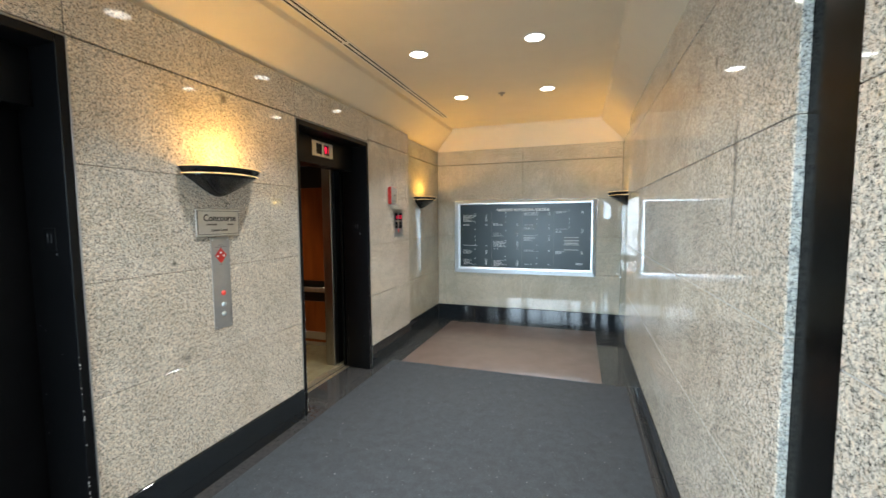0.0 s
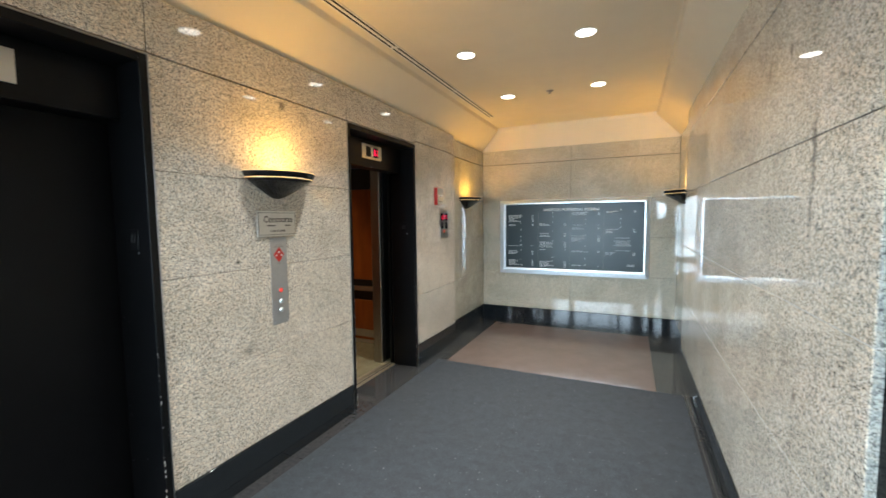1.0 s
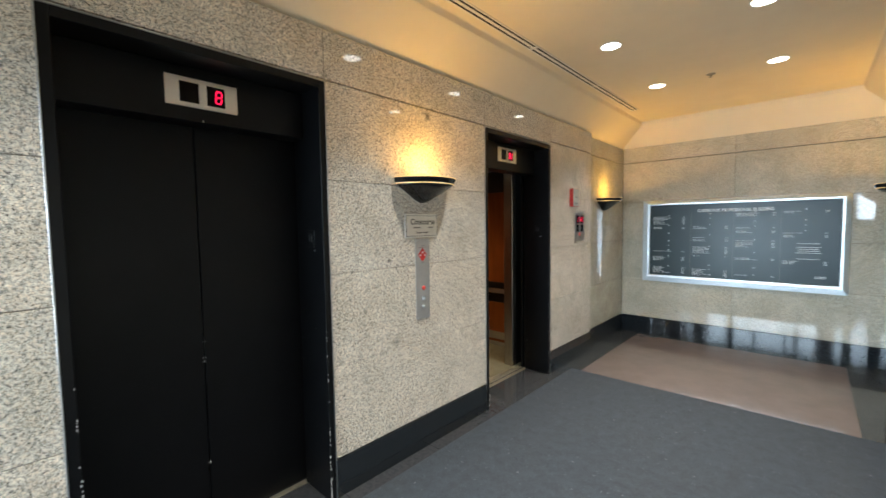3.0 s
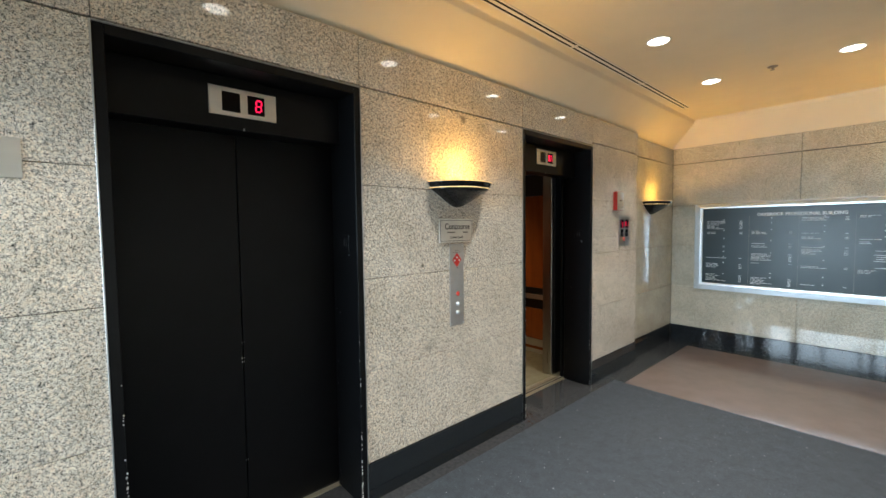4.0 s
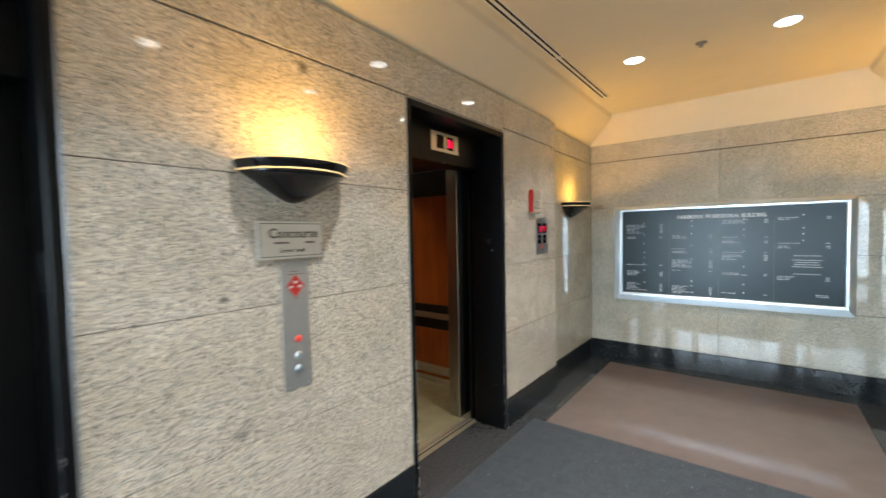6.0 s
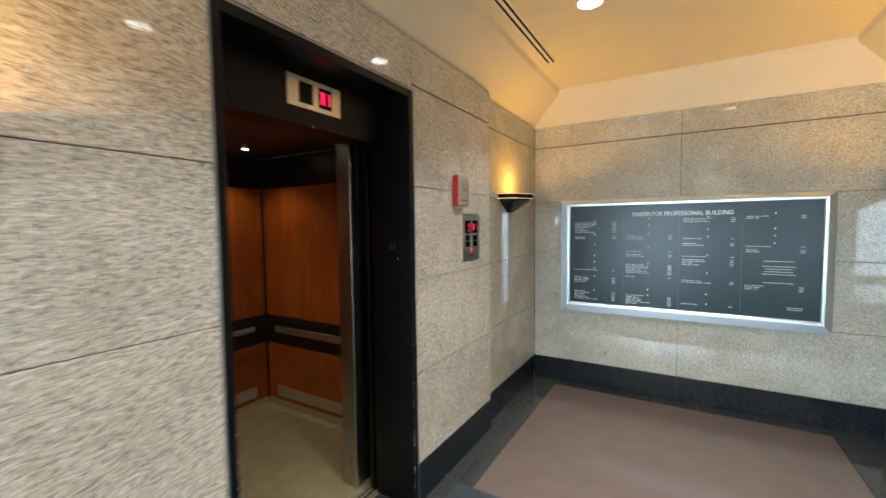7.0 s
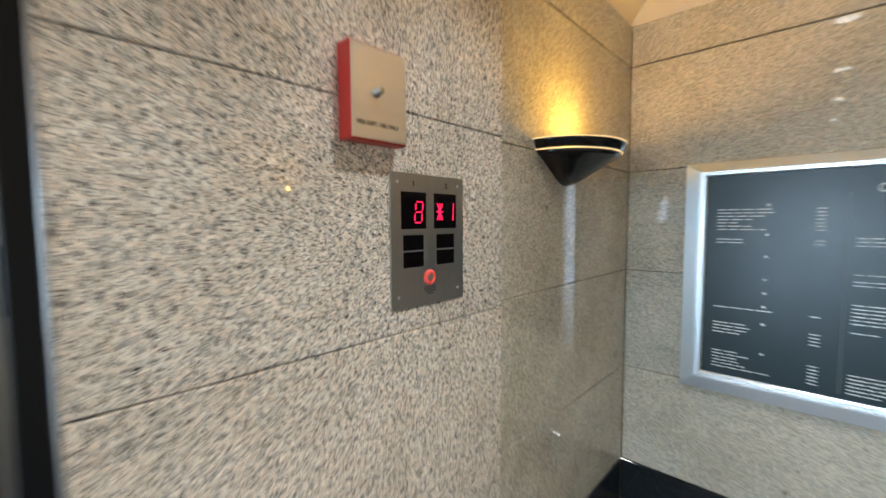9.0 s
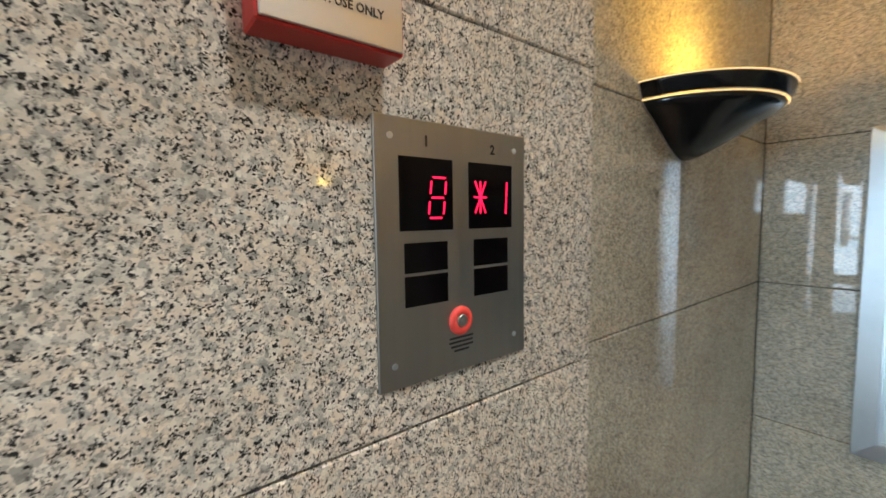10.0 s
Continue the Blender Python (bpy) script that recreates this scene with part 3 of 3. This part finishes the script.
def cab():
    y0, y1, xb, xf, zc = 3.33, 5.45, -2.04, -0.42, 2.27
    c = thing("elevator_cab", (-1.2, 4.4, 0), "elevator cab lined in cherry laminate with black bands", "elevator cab")
    part("floor", box(xb - 0.03, -0.352, y0, y1, -0.03, 0.003), CAB_FLOOR, c, "worn olive vinyl floor")
    part("ceiling", box(xb - 0.03, xf, y0, y1, zc, zc + 0.03), CAB_CEIL, c, "dim brown cab ceiling")
    for nm, z0, z1, m, pr in (("lower_panel", 0.05, 0.572, WOOD, 0.0), ("black_band", 0.574, 0.838, CAB_BLACK, -0.004), ("upper_panel", 0.84, 2.0, WOOD, 0.0), ("top_band", 2.002, zc, CAB_BLACK, -0.006)):
        half = (y0 + y1) / 2
        part(nm, box(xb - 0.02, xb + pr, y0 + 0.004, y1 - 0.01, z0, z1, 0.0015), m, c)
        for a, b in ((y0 - 0.02, y0 + pr), (y1 - pr, y1 + 0.02)):
            part(nm, box(xb + 0.012, xf, min(a, b), max(a, b), z0, z1, 0.0015), m, c)
    part("corner_post", box(xb - 0.01, xb + 0.014, y1 - 0.014, y1 + 0.01, 0.05, zc, 0.002), CAB_BLACK, c)
    part("corner_post", box(xb - 0.01, xb + 0.014, y0 - 0.01, y0 + 0.014, 0.05, zc, 0.002), CAB_BLACK, c)
    for nm, z0, z1, d in (("toe_strip", 0.003, 0.05, 0.004), ("kick_plate", 0.088, 0.182, 0.010)):
        g = 0.0 if nm == "toe_strip" else 0.13
        m = STEEL
        part(nm, box(xb, xb + d, y0 + g, y1 - g, z0, z1, 0.0015), m, c, "dull brushed metal strip")
        part(nm, box(xb + 0.02 + g, xf - g * 0.3, y1 - d, y1, z0, z1, 0.0015), m, c, "dull brushed metal strip")
        part(nm, box(xb + 0.02 + g, xf - g * 0.3, y0, y0 + d, z0, z1, 0.0015), m, c, "dull brushed metal strip")
    # flat handrails on studs
    r = part("handrail", box(xb + 0.05, xb + 0.062, y0 + 0.16, y1 - 0.16, 0.712, 0.760, 0.003), STEEL, c, "flat brushed metal handrail")
    for yy in (3.7, 4.2, 4.9, 5.2):
        part("stud", lathe([(0.008, 0), (0.008, 0.06)], Matrix.Translation((xb, yy, 0.735)) @ ON_LEFT, 10), STEEL, r)
    for yw, s in ((y1, -1), (y0, 1)):
        r = part("handrail", box(xb + 0.2, xf - 0.1, min(yw + s * 0.05, yw + s * 0.062), max(yw + s * 0.05, yw + s * 0.062), 0.705, 0.765, 0.003), STEEL, c, "flat brushed metal handrail")
        for xx in (xb + 0.4, xf - 0.4):
            part("stud", box(xx - 0.008, xx + 0.008, min(yw, yw + s * 0.055), max(yw, yw + s * 0.055), 0.727, 0.743, 0.003), STEEL, r)
    # front returns
    for a, b in ((4.893, 4.970), (3.830, 3.907)):
        part("return_post", box(-0.53, -0.415, a, b, 0.0, 2.2, 0.012, 3), POST_METAL, c, "brushed steel door return")
    part("front_wall", box(-0.50, -0.425, 4.971, y1, 0.0, zc), CAB_BLACK, c)
    part("front_wall", box(-0.50, -0.425, y0, 3.829, 0.0, zc), CAB_BLACK, c)
    part("header", box(-0.50, -0.43, 3.917, 4.883, 2.15, zc, 0.003), CAB_CEIL, c)
    part("cab_sill", box(-0.405, -0.352, 3.9, 4.9, -0.02, 0.004, 0.001), SILL, c)
    for x in (-1.676, -0.85):
        for y in (3.80, 4.44, 5.06):
            l = part("cab_lamp", disc((x, y, zc), 0.021, 0.004, pose(0, 0, 0, 180), 0.001, 20), CAB_LENS, c, "small warm recessed lamp")
    return c


cab()
for x, y in ((-1.676, 3.80), (-1.676, 4.44), (-1.676, 5.06), (-0.85, 4.44)):
    lamp("cab_spot", "SPOT", 9.5, (1.0, 0.76, 0.44), pose(x, y, 2.255), 0.025, spot=120)

# ---------- wall sconces ----------


def sconce(x, y, face):
    """Half bowl against a wall; face = 1 points to +x, -1 to -x."""
    z = 1.748
    s = thing("wall_sconce", (x, y, z), "glossy black half-bowl uplight sconce, lit, on granite wall", "wall lamp", "wall sconces")
    start = -90 if face > 0 else 90
    m = Matrix.Translation((x + face * 0.001, y, z)) @ Matrix.Diagonal((0.89, 0.965, 1, 1))
    R = 0.262
    bowl = [(0.0, 0.006), (0.018, 0.005), (0.048, 0.014), (0.09, 0.035), (0.135, 0.061), (0.182, 0.089), (0.222, 0.110), (0.243, 0.124),
            (0.239, 0.126), (0.215, 0.112), (0.17, 0.085), (0.12, 0.056), (0.06, 0.028), (0.0, 0.022)]
    part("bowl", lathe(bowl, m, 40, 180, start), SCONCE_BLACK, s, smooth=True)
    # glowing band, in place of bulb light leaking through the slit
    part("light_slit", lathe([(0.2440, 0.1250), (0.2468, 0.1265), (0.2468, 0.1278), (0.240, 0.1283)], m, 40, 180, start), SCONCE_GLOW, s, "thin glowing slit", True)
    rim = [(0.2465, 0.131), (0.255, 0.145), (0.2605, 0.158), (R, 0.161), (R, 0.1645), (0.256, 0.1645), (0.25, 0.15), (0.2425, 0.135)]
    part("rim", lathe(rim, m, 40, 180, start), SCONCE_BLACK, s, "black rim band", True)
    # the bead is no lamp: its glow paints lamp light grazing the rim
    part("rim_bead", lathe([(R - 0.004, 0.1640), (R + 0.0018, 0.1640), (R + 0.0018, 0.1668), (R - 0.004, 0.1670)], m, 40, 180, start), SCONCE_GLOW, s, "rim bead with a glow for grazing lamp light", True)
    turn = ON_LEFT if face > 0 else Matrix(((0, 0, -1, 0), (-1, 0, 0, 0), (0, 1, 0, 0), (0, 0, 0, 1)))
    edge = [(0.965 * a, b) for a, b in bowl[1:8]] + [(0.253, 0.164)]
    for k in (-1, 1):
        part("wall_edge", strokes([((k * p[0], p[1]), (k * q[0], q[1])) for p, q in zip(edge, edge[1:])], (x, y, z), turn, 0.004, 0.003), STEEL, s, "thin bright metal edge at the wall")
    part("back_plate", box(min(x, x + face * 0.004), max(x, x + face * 0.004), y - 0.06, y + 0.06, z + 0.03, z + 0.15, 0.001), BRASS, s)
    part("bulb", lathe([(0, -0.04), (0.008, -0.036), (0.008, 0.036), (0, 0.04)], Matrix.Translation((x + face * 0.095, y, z + 0.128)) @ pose(0, 0, 0, 90), 12), BULB, s, "small halogen bulb", True)
    lamp("sconce_lamp", "POINT", 4.6, (1.0, 0.50, 0.07), pose(x + face * 0.165, y, z + 0.124), 0.014)
    # added area lamp in place of a pale bowl inside: most light up and outwards
    lamp("sconce_uplight_fill", "AREA", 6.3, (1.0, 0.50, 0.07), look((x + face * 0.120, y, z + 0.130), (x + face * 0.620, y, z + 1.13)), 0.07)
    return s


sconce(XL, 3.092, 1)
sconce(XLR, 6.53, 1)
sconce(XRR, 6.53, -1)

# ---------- ceiling fittings ----------
first = None
for ix, x in enumerate((0.81, 1.757)):
    for iy in range(5):
        y = 5.68 - 1.28 * iy
        if first is None:
            first = thing("downlight", (x, y, ZC), "round white recessed downlight, lit, in the ceiling", "ceiling light", "ceiling downlights")
            part("trim_ring", lathe([(0.070, -0.001), (0.072, -0.006), (0.080, -0.005), (0.084, 0.0)], Matrix.Translation((x, y, ZC)), 36), WHITE_PAINT, first, smooth=True)
            part("lens", lathe([(0, -0.004), (0.071, -0.002)], Matrix.Translation((x, y, ZC)), 36), LENS, first, "glowing frosted lens")
        else:
            copy_thing(first, pose(x, y, ZC))
        lamp("downlight_lamp", "AREA", 10.2, (1.0, 0.95, 0.86), pose(x, y, ZC - 0.008), 0.138).data.spread = radians(96)

for y0, y1 in ((0.34, 1.56), (1.587, 2.775), (2.802, 3.985), (4.012, 5.205), (5.232, 6.45)):
    s = thing("slot_diffuser", (0.36, (y0 + y1) / 2, ZC), "white linear slot air diffuser with two dark slots", "air vent", "slot diffusers")
    # near-flush black strip, in place of the slots' shaded depth
    part("slot_shade", box(0.326, 0.396, y0, y1, ZC - 0.0035, ZC + 0.002), DARK_SLOT, s)
    for a, b in ((0.318, 0.331), (0.349, 0.372), (0.390, 0.403)):
        part("rail", box(a, b, y0 - 0.006, y1 + 0.006, ZC - 0.0055, ZC - 0.0005, 0.0008), WHITE_PAINT, s)
    for a in (y0 - 0.012, y1):
        part("end_cap", box(0.318, 0.403, a, a + 0.012, ZC - 0.0062, ZC - 0.0004, 0.001), WHITE_PAINT, s)

sp = thing("sprinkler_head", (1.27, 5.675, ZC), "small metal ceiling sprinkler head", "sprinkler")
part("escutcheon", lathe([(0.038, 0), (0.036, -0.006), (0.014, -0.010), (0, -0.010)], Matrix.Translation((1.27, 5.675, ZC)), 24), STEEL_DARK, sp, smooth=True)
part("body", lathe([(0.011, -0.008), (0.011, -0.016), (0.006, -0.018), (0.006, -0.026), (0, -0.026)], Matrix.Translation((1.27, 5.675, ZC)), 14), STEEL_DARK, sp)
part("deflector", lathe([(0, -0.026), (0.017, -0.027), (0.017, -0.029), (0, -0.029)], Matrix.Translation((1.27, 5.675, ZC)), 16), STEEL_DARK, sp)

# ---------- fittings on the elevator wall ----------


def concourse_sign():
    y0, y1, z0, z1 = 2.918, 3.234, 1.515, 1.676
    yc, zc = (y0 + y1) / 2, (z0 + z1) / 2
    s = thing("wall_sign", (0, yc, zc), "brushed steel Concourse sign plate on granite wall", "sign")
    part("standoff", box(0.0, 0.012, y0 + 0.03, y1 - 0.03, z0 + 0.03, z1 - 0.03), DARK_SLOT, s)
    part("plate", box(0.012, 0.019, y0, y1, z0, z1, 0.0015), SIGN_METAL, s)
    x = 0.0192
    part("border", box(x - 0.0005, x + 0.0006, y0 + 0.012, y1 - 0.012, z1 - 0.0125, z1 - 0.010), INK, s)
    part("border", box(x - 0.0005, x + 0.0006, y0 + 0.012, y1 - 0.012, z0 + 0.010, z0 + 0.0125), INK, s)
    for yy in (y0 + 0.0085, y1 - 0.0115):
        part("border", box(x - 0.0005, x + 0.0006, yy, yy + 0.003, z0 + 0.0085, z1 - 0.0085), INK, s)
    part("lettering", words("Concourse", (x, yc + 0.008, z1 - 0.054), 0.058, ON_LEFT, 0.0006, 0.235, 0.0007), INK, s, "black lettering")
    part("lettering", words("Lower Level", (x, yc, z0 + 0.035), 0.024, ON_LEFT, 0.0006, 0.115, 0.0004), INK, s, "black lettering")
    for u0, u1 in ((-0.085, -0.02), (0.06, 0.105)):
        part("lettering", strokes([((u0, 0), (u1, 0))], (x, yc, zc - 0.012), ON_LEFT, 0.008), GREY_INK, s, "small grey lettering")


def call_station():
    y0, y1, z0, z1 = 3.022, 3.158, 0.938, 1.505
    yc = (y0 + y1) / 2
    s = thing("call_station", (0, yc, z0), "tall brushed steel elevator call-button plate", "call buttons")
    part("plate", box(0.0, 0.004, y0, y1, z0, z1, 0.001), STATION_METAL, s)
    x = 0.0042
    sticker = part("sticker", lathe([(0, 0.0006), (0.042, 0.0006), (0.044, 0)], Matrix.Translation((x, yc, 1.393)) @ ON_LEFT @ Matrix.Diagonal((1, 1.15, 1, 1)), 4), RED, s, "red diamond warning sticker")
    part("sticker_marks", strokes([((-0.027, -0.003), (-0.017, -0.003)), ((0.017, -0.003), (0.027, -0.003)), ((-0.005, 0.017), (0.005, 0.017))], (x + 0.0006, yc, 1.393), ON_LEFT, 0.012, 0.0004), WHITE_INK, sticker)
    part("lettering", strokes([((-0.038, 0.0), (0.04, 0.0)), ((-0.02, 0.012), (0.02, 0.012))], (x, yc, 1.445), ON_LEFT, 0.0030, 0.0004), GREY_INK, s)
    part("lettering", strokes([((-0.012, 0), (0.012, 0))], (x, yc, 1.338), ON_LEFT, 0.003, 0.0004), GREY_INK, s)
    b = part("key_switch", lathe([(0, 0.009), (0.010, 0.009), (0.010, 0.006), (0.013, 0.006), (0.016, 0.003), (0.016, 0)], Matrix.Translation((x, yc + 0.006, 1.158)) @ ON_LEFT, 28), RED_LIT, s, "red key-switch ring")
    for z in (1.085, 1.027):
        bt = part("button", lathe([(0, 0.011), (0.011, 0.010), (0.014, 0.006), (0.0155, 0.002), (0.0155, 0)], Matrix.Translation((0.0038, yc + 0.004, z)) @ ON_LEFT, 24), ALUMINIUM, s, "round metal call button", True)
    for yy, zz in ((y0 + 0.014, z0 + 0.014), (y1 - 0.014, z0 + 0.014), (y0 + 0.014, z1 - 0.014), (y1 - 0.014, z1 - 0.014)):
        part("screw", disc((x, yy, zz), 0.004, 0.0012, ON_LEFT, 0.0005, 10), ALUMINIUM, s)


def fire_box():
    y0, y1, z0, z1 = 5.420, 5.572, 1.782, 1.98
    f = thing("fire_key_box", (0, (y0 + y1) / 2, z0), "red key box with steel cover on granite wall", "fire box")
    part("body", box(0.0, 0.042, y0, y1, z0, z1, 0.002), RED, f, "red enamel box")
    part("cover", box(0.0415, 0.045, y0 + 0.003, y1 - 0.003, z0 + 0.003, z1 - 0.003, 0.001), STEEL, f, "brushed steel cover")
    k = part("lock", lathe([(0, 0.020), (0.006, 0.020), (0.008, 0.017), (0.008, 0.004), (0.011, 0.002), (0.011, 0)], Matrix.Translation((0.045, 5.486, 1.885)) @ ON_LEFT, 18), STEEL_DARK, f, "round cam lock", True)
    part("keyway", box(0.0648, 0.0655, 5.4845, 5.4875, 1.880, 1.890), BRASS, k)
    part("lettering", words("FIRE DEPT. USE ONLY", (0.0452, 5.490, 1.817), 0.0125, ON_LEFT, 0.0003, 0.112, 0.0003), INK, f, "black lettering")


def hall_panel():
    y0, y1, z0, z1 = 5.552, 5.816, 1.395, 1.73
    h = thing("hall_indicator_panel", (0, (y0 + y1) / 2, z0), "brushed steel lobby panel with two red displays", "indicator panel")
    part("plate", box(0.0, 0.0045, y0, y1, z0, z1, 0.001), STEEL_DARK, h)
    x = 0.0045
    for a, b, fig in ((5.585, 5.670, [seven(0.016, -0.004, 0.024, 0.052, 0.003)]), (5.698, 5.786, [star(-0.022, -0.002, 0.024, 0.044), one(0.031, -0.002, 0.046, 0.0015)])):
        w = part("display", box(x - 0.002, x + 0.0008, a, b, 1.592, 1.684, 0.0007), LENS_BLACK, h, "smoked display window")
        for one_fig in fig:
            part("figure", strokes(one_fig, (x + 0.0009, (a + b) / 2, 1.638), ON_LEFT, 0.0026, 0.0005), LED, w, "lit red figure")
    for a, b in ((5.591, 5.660), (5.707, 5.777)):
        for c, d in ((1.539, 1.577), (1.496, 1.535)):
            part("lamp_window", box(x - 0.002, x + 0.0006, a, b, c, d, 0.0005), LENS_BLACK, h, "unlit smoked lamp window")
    k = part("key_switch", lathe([(0.0095, 0.004), (0.011, 0.0058), (0.018, 0.0052), (0.0205, 0.002), (0.0205, 0)], Matrix.Translation((x, 5.681, 1.466)) @ ON_LEFT, 32), RED_LIT, h, "red key-switch ring", True)
    part("core", lathe([(0, 0.0065), (0.003, 0.0065), (0.0035, 0.005), (0.008, 0.006), (0.0095, 0.004), (0.0098, 0)], Matrix.Translation((x, 5.681, 1.466)) @ ON_LEFT, 24), STEEL_DARK, k)
    part("lettering", words("1", (x, 5.627, 1.704), 0.0185, ON_LEFT, 0.0004, 0, 0.0006), INK, h, "black numeral")
    part("lettering", words("2", (x, 5.745, 1.7035), 0.0185, ON_LEFT, 0.0004, 0, 0.0006), INK, h, "black numeral")
    small = [((-0.021, 0.010), (0.021, 0.010)), ((-0.022, 0.004), (0.020, 0.004)), ((-0.019, -0.002), (0.021, -0.002)), ((-0.013, -0.008), (0.013, -0.008))]
    part("lettering", strokes(small, (x, 5.683, 1.432), ON_LEFT, 0.0030, 0.0003), DIM_INK, h, "tiny grey lettering")
    for yy in (5.574, 5.791):
        for zz in (1.7065, 1.4255):
            part("screw", disc((x, yy, zz), 0.0042, 0.0016, ON_LEFT, 0.0008, 14), ALUMINIUM, h, "small round screw head")


concourse_sign()
call_station()
fire_box()
hall_panel()

wp = thing("wall_plate", (0, 0.95, 1.80), "small grey metal sign plate on granite wall", "sign")
part("plate", box(0.0, 0.006, 0.87, 1.022, 1.802, 1.94, 0.0015), STEEL, wp)

# ---------- directory on the end wall ----------


def directory():
    x0, x1, z0, z1 = 0.240, 2.328, 0.766, 1.885
    ix0, ix1, iz0, iz1 = 0.332, 2.256, 0.858, 1.820
    d = thing("directory_board", ((x0 + x1) / 2, YB, z0), "framed dark tenant directory board on granite wall", "directory")
    # mitred frame, rising to a bead at its inner edge
    prof = ((0.0, 0.0), (0.0, 0.026), (0.002, 0.028), (0.070, 0.041), (0.073, 0.044), (0.081, 0.044), (0.084, 0.041), (0.084, 0.030), (0.098, 0.030), (0.108, 0.024), (0.108, 0.0))
    left, right, low, high = (w / 0.108 for w in (ix0 - x0, x1 - ix1, iz0 - z0, z1 - iz1))
    corners = (((x0, z0), (left, low)), ((x1, z0), (-right, low)), ((x1, z1), (-right, -high)), ((x0, z1), (left, -high)))
    flat_prof = tuple((u, {0.002: 0.033, 0.070: 0.038}.get(u, v)) for u, v in prof)
    for i in range(4):
        (ax, az), (ai, aj) = corners[i]
        (bx, bz), (bi, bj) = corners[(i + 1) % 4]
        b = bmesh.new()
        edge = flat_prof if i in (0, 3) else prof   # the bottom and one side rail sit flatter
        a = [b.verts.new((ax + ai * u, YB - v, az + aj * u)) for u, v in edge]
        c = [b.verts.new((bx + bi * u, YB - v, bz + bj * u)) for u, v in edge]
        for k in range(len(prof) - 1):
            b.faces.new((a[k], a[k + 1], c[k + 1], c[k]))
        b.faces.new(a)
        b.faces.new(c[::-1])
        bmesh.ops.recalc_face_normals(b, faces=b.faces)
        part("frame_rail", b, ALUMINIUM, d, "mitred satin aluminium frame rail")
    board = part("board", box(ix0 - 0.004, ix1 + 0.004, YB - 0.018, YB - 0.001, iz0 - 0.004, iz1 + 0.004), BOARD, d, "dark slate-coloured listing board")
    yf = YB - 0.0182
    part("heading", words("OAKBROOK PROFESSIONAL BUILDING", (1.293, yf, iz1 - 0.088), 0.052, ON_BACK, 0.0006, 0.78, 0.0014), WHITE_INK, board, "white heading lettering")
    rng = random.Random(5)
    wcol = (ix1 - ix0) / 4
    height = iz1 - iz0
    # per column: (from the top, kind, lines); h = index letter, b = listing, c = centred notice
    layout = (
        ((.145, "h", 1), (.165, "b", 7), (.285, "h", 1), (.31, "b", 2), (.39, "h", 1), (.50, "h", 1), (.565, "h", 1), (.63, "h", 1), (.65, "b", 1), (.715, "h", 1), (.73, "b", 4), (.86, "h", 1), (.875, "b", 6)),
        ((.13, "h", 1), (.19, "h", 1), (.275, "h", 1), (.295, "b", 3), (.41, "h", 1), (.45, "b", 1), (.48, "b", 2), (.565, "h", 1), (.58, "b", 6), (.70, "b", 1), (.82, "h", 1), (.875, "h", 1), (.885, "b", 6)),
        ((.12, "h", 1), (.135, "b", 3), (.235, "h", 1), (.30, "h", 1), (.32, "b", 1), (.365, "b", 2), (.47, "h", 1), (.485, "b", 1), (.515, "b", 4), (.635, "h", 1), (.71, "b", 2), (.83, "h", 1), (.92, "h", 1), (.93, "b", 1)),
        ((.10, "h", 1), (.125, "b", 2), (.23, "h", 1), (.29, "h", 1), (.355, "h", 1), (.385, "b", 1), (.415, "b", 2), (.51, "c", 1), (.555, "c", 4), (.695, "c", 1), (.725, "b", 3), (.90, "r", 2)))
    for ci, col in enumerate(layout):
        u0 = ix0 + (ix1 - ix0) * (0, 0.247, 0.487, 0.725)[ci]
        lines, letters = [], []
        for v, kind, n in col:
            for k in range(n):
                z = iz1 - height * v - k * 0.0155 - 0.004
                if kind == "h":
                    letters.append(((u0 + wcol * 0.48, z), (u0 + wcol * 0.48 + 0.008, z)))
                elif kind == "b":
                    u = u0 + 0.045
                    for _ in range(rng.randint(2, 4)):
                        w = rng.uniform(0.025, 0.06)
                        lines.append(((u, z), (u + w, z)))
                        u += w + 0.009
                    lines.append(((u0 + wcol - 0.085, z), (u0 + wcol - 0.055, z)))
                elif kind == "c":
                    w = rng.uniform(0.085, 0.12)
                    lines.append(((u0 + wcol * 0.55 - w, z - k * 0.006), (u0 + wcol * 0.55 + w, z - k * 0.006)))
                else:
                    lines.append(((u0 + wcol * 0.68, z), (u0 + wcol * 0.88, z)))
        part("listing", strokes(lines, (0, yf, 0), ON_BACK, 0.0045, 0.0005), WHITE_INK, board, "rows of small white lettering")["kind"] = "stuff"
        part("index_letters", strokes(letters, (0, yf, 0), ON_BACK, 0.011, 0.0005), WHITE_INK, board, "white index letters")["kind"] = "stuff"
        if ci:
            part("divider", box(u0 + 0.018, u0 + 0.021, yf - 0.0015, yf + 0.001, iz0 + 0.02, iz1 - 0.10), GREY_INK, board)
    return d


directory()
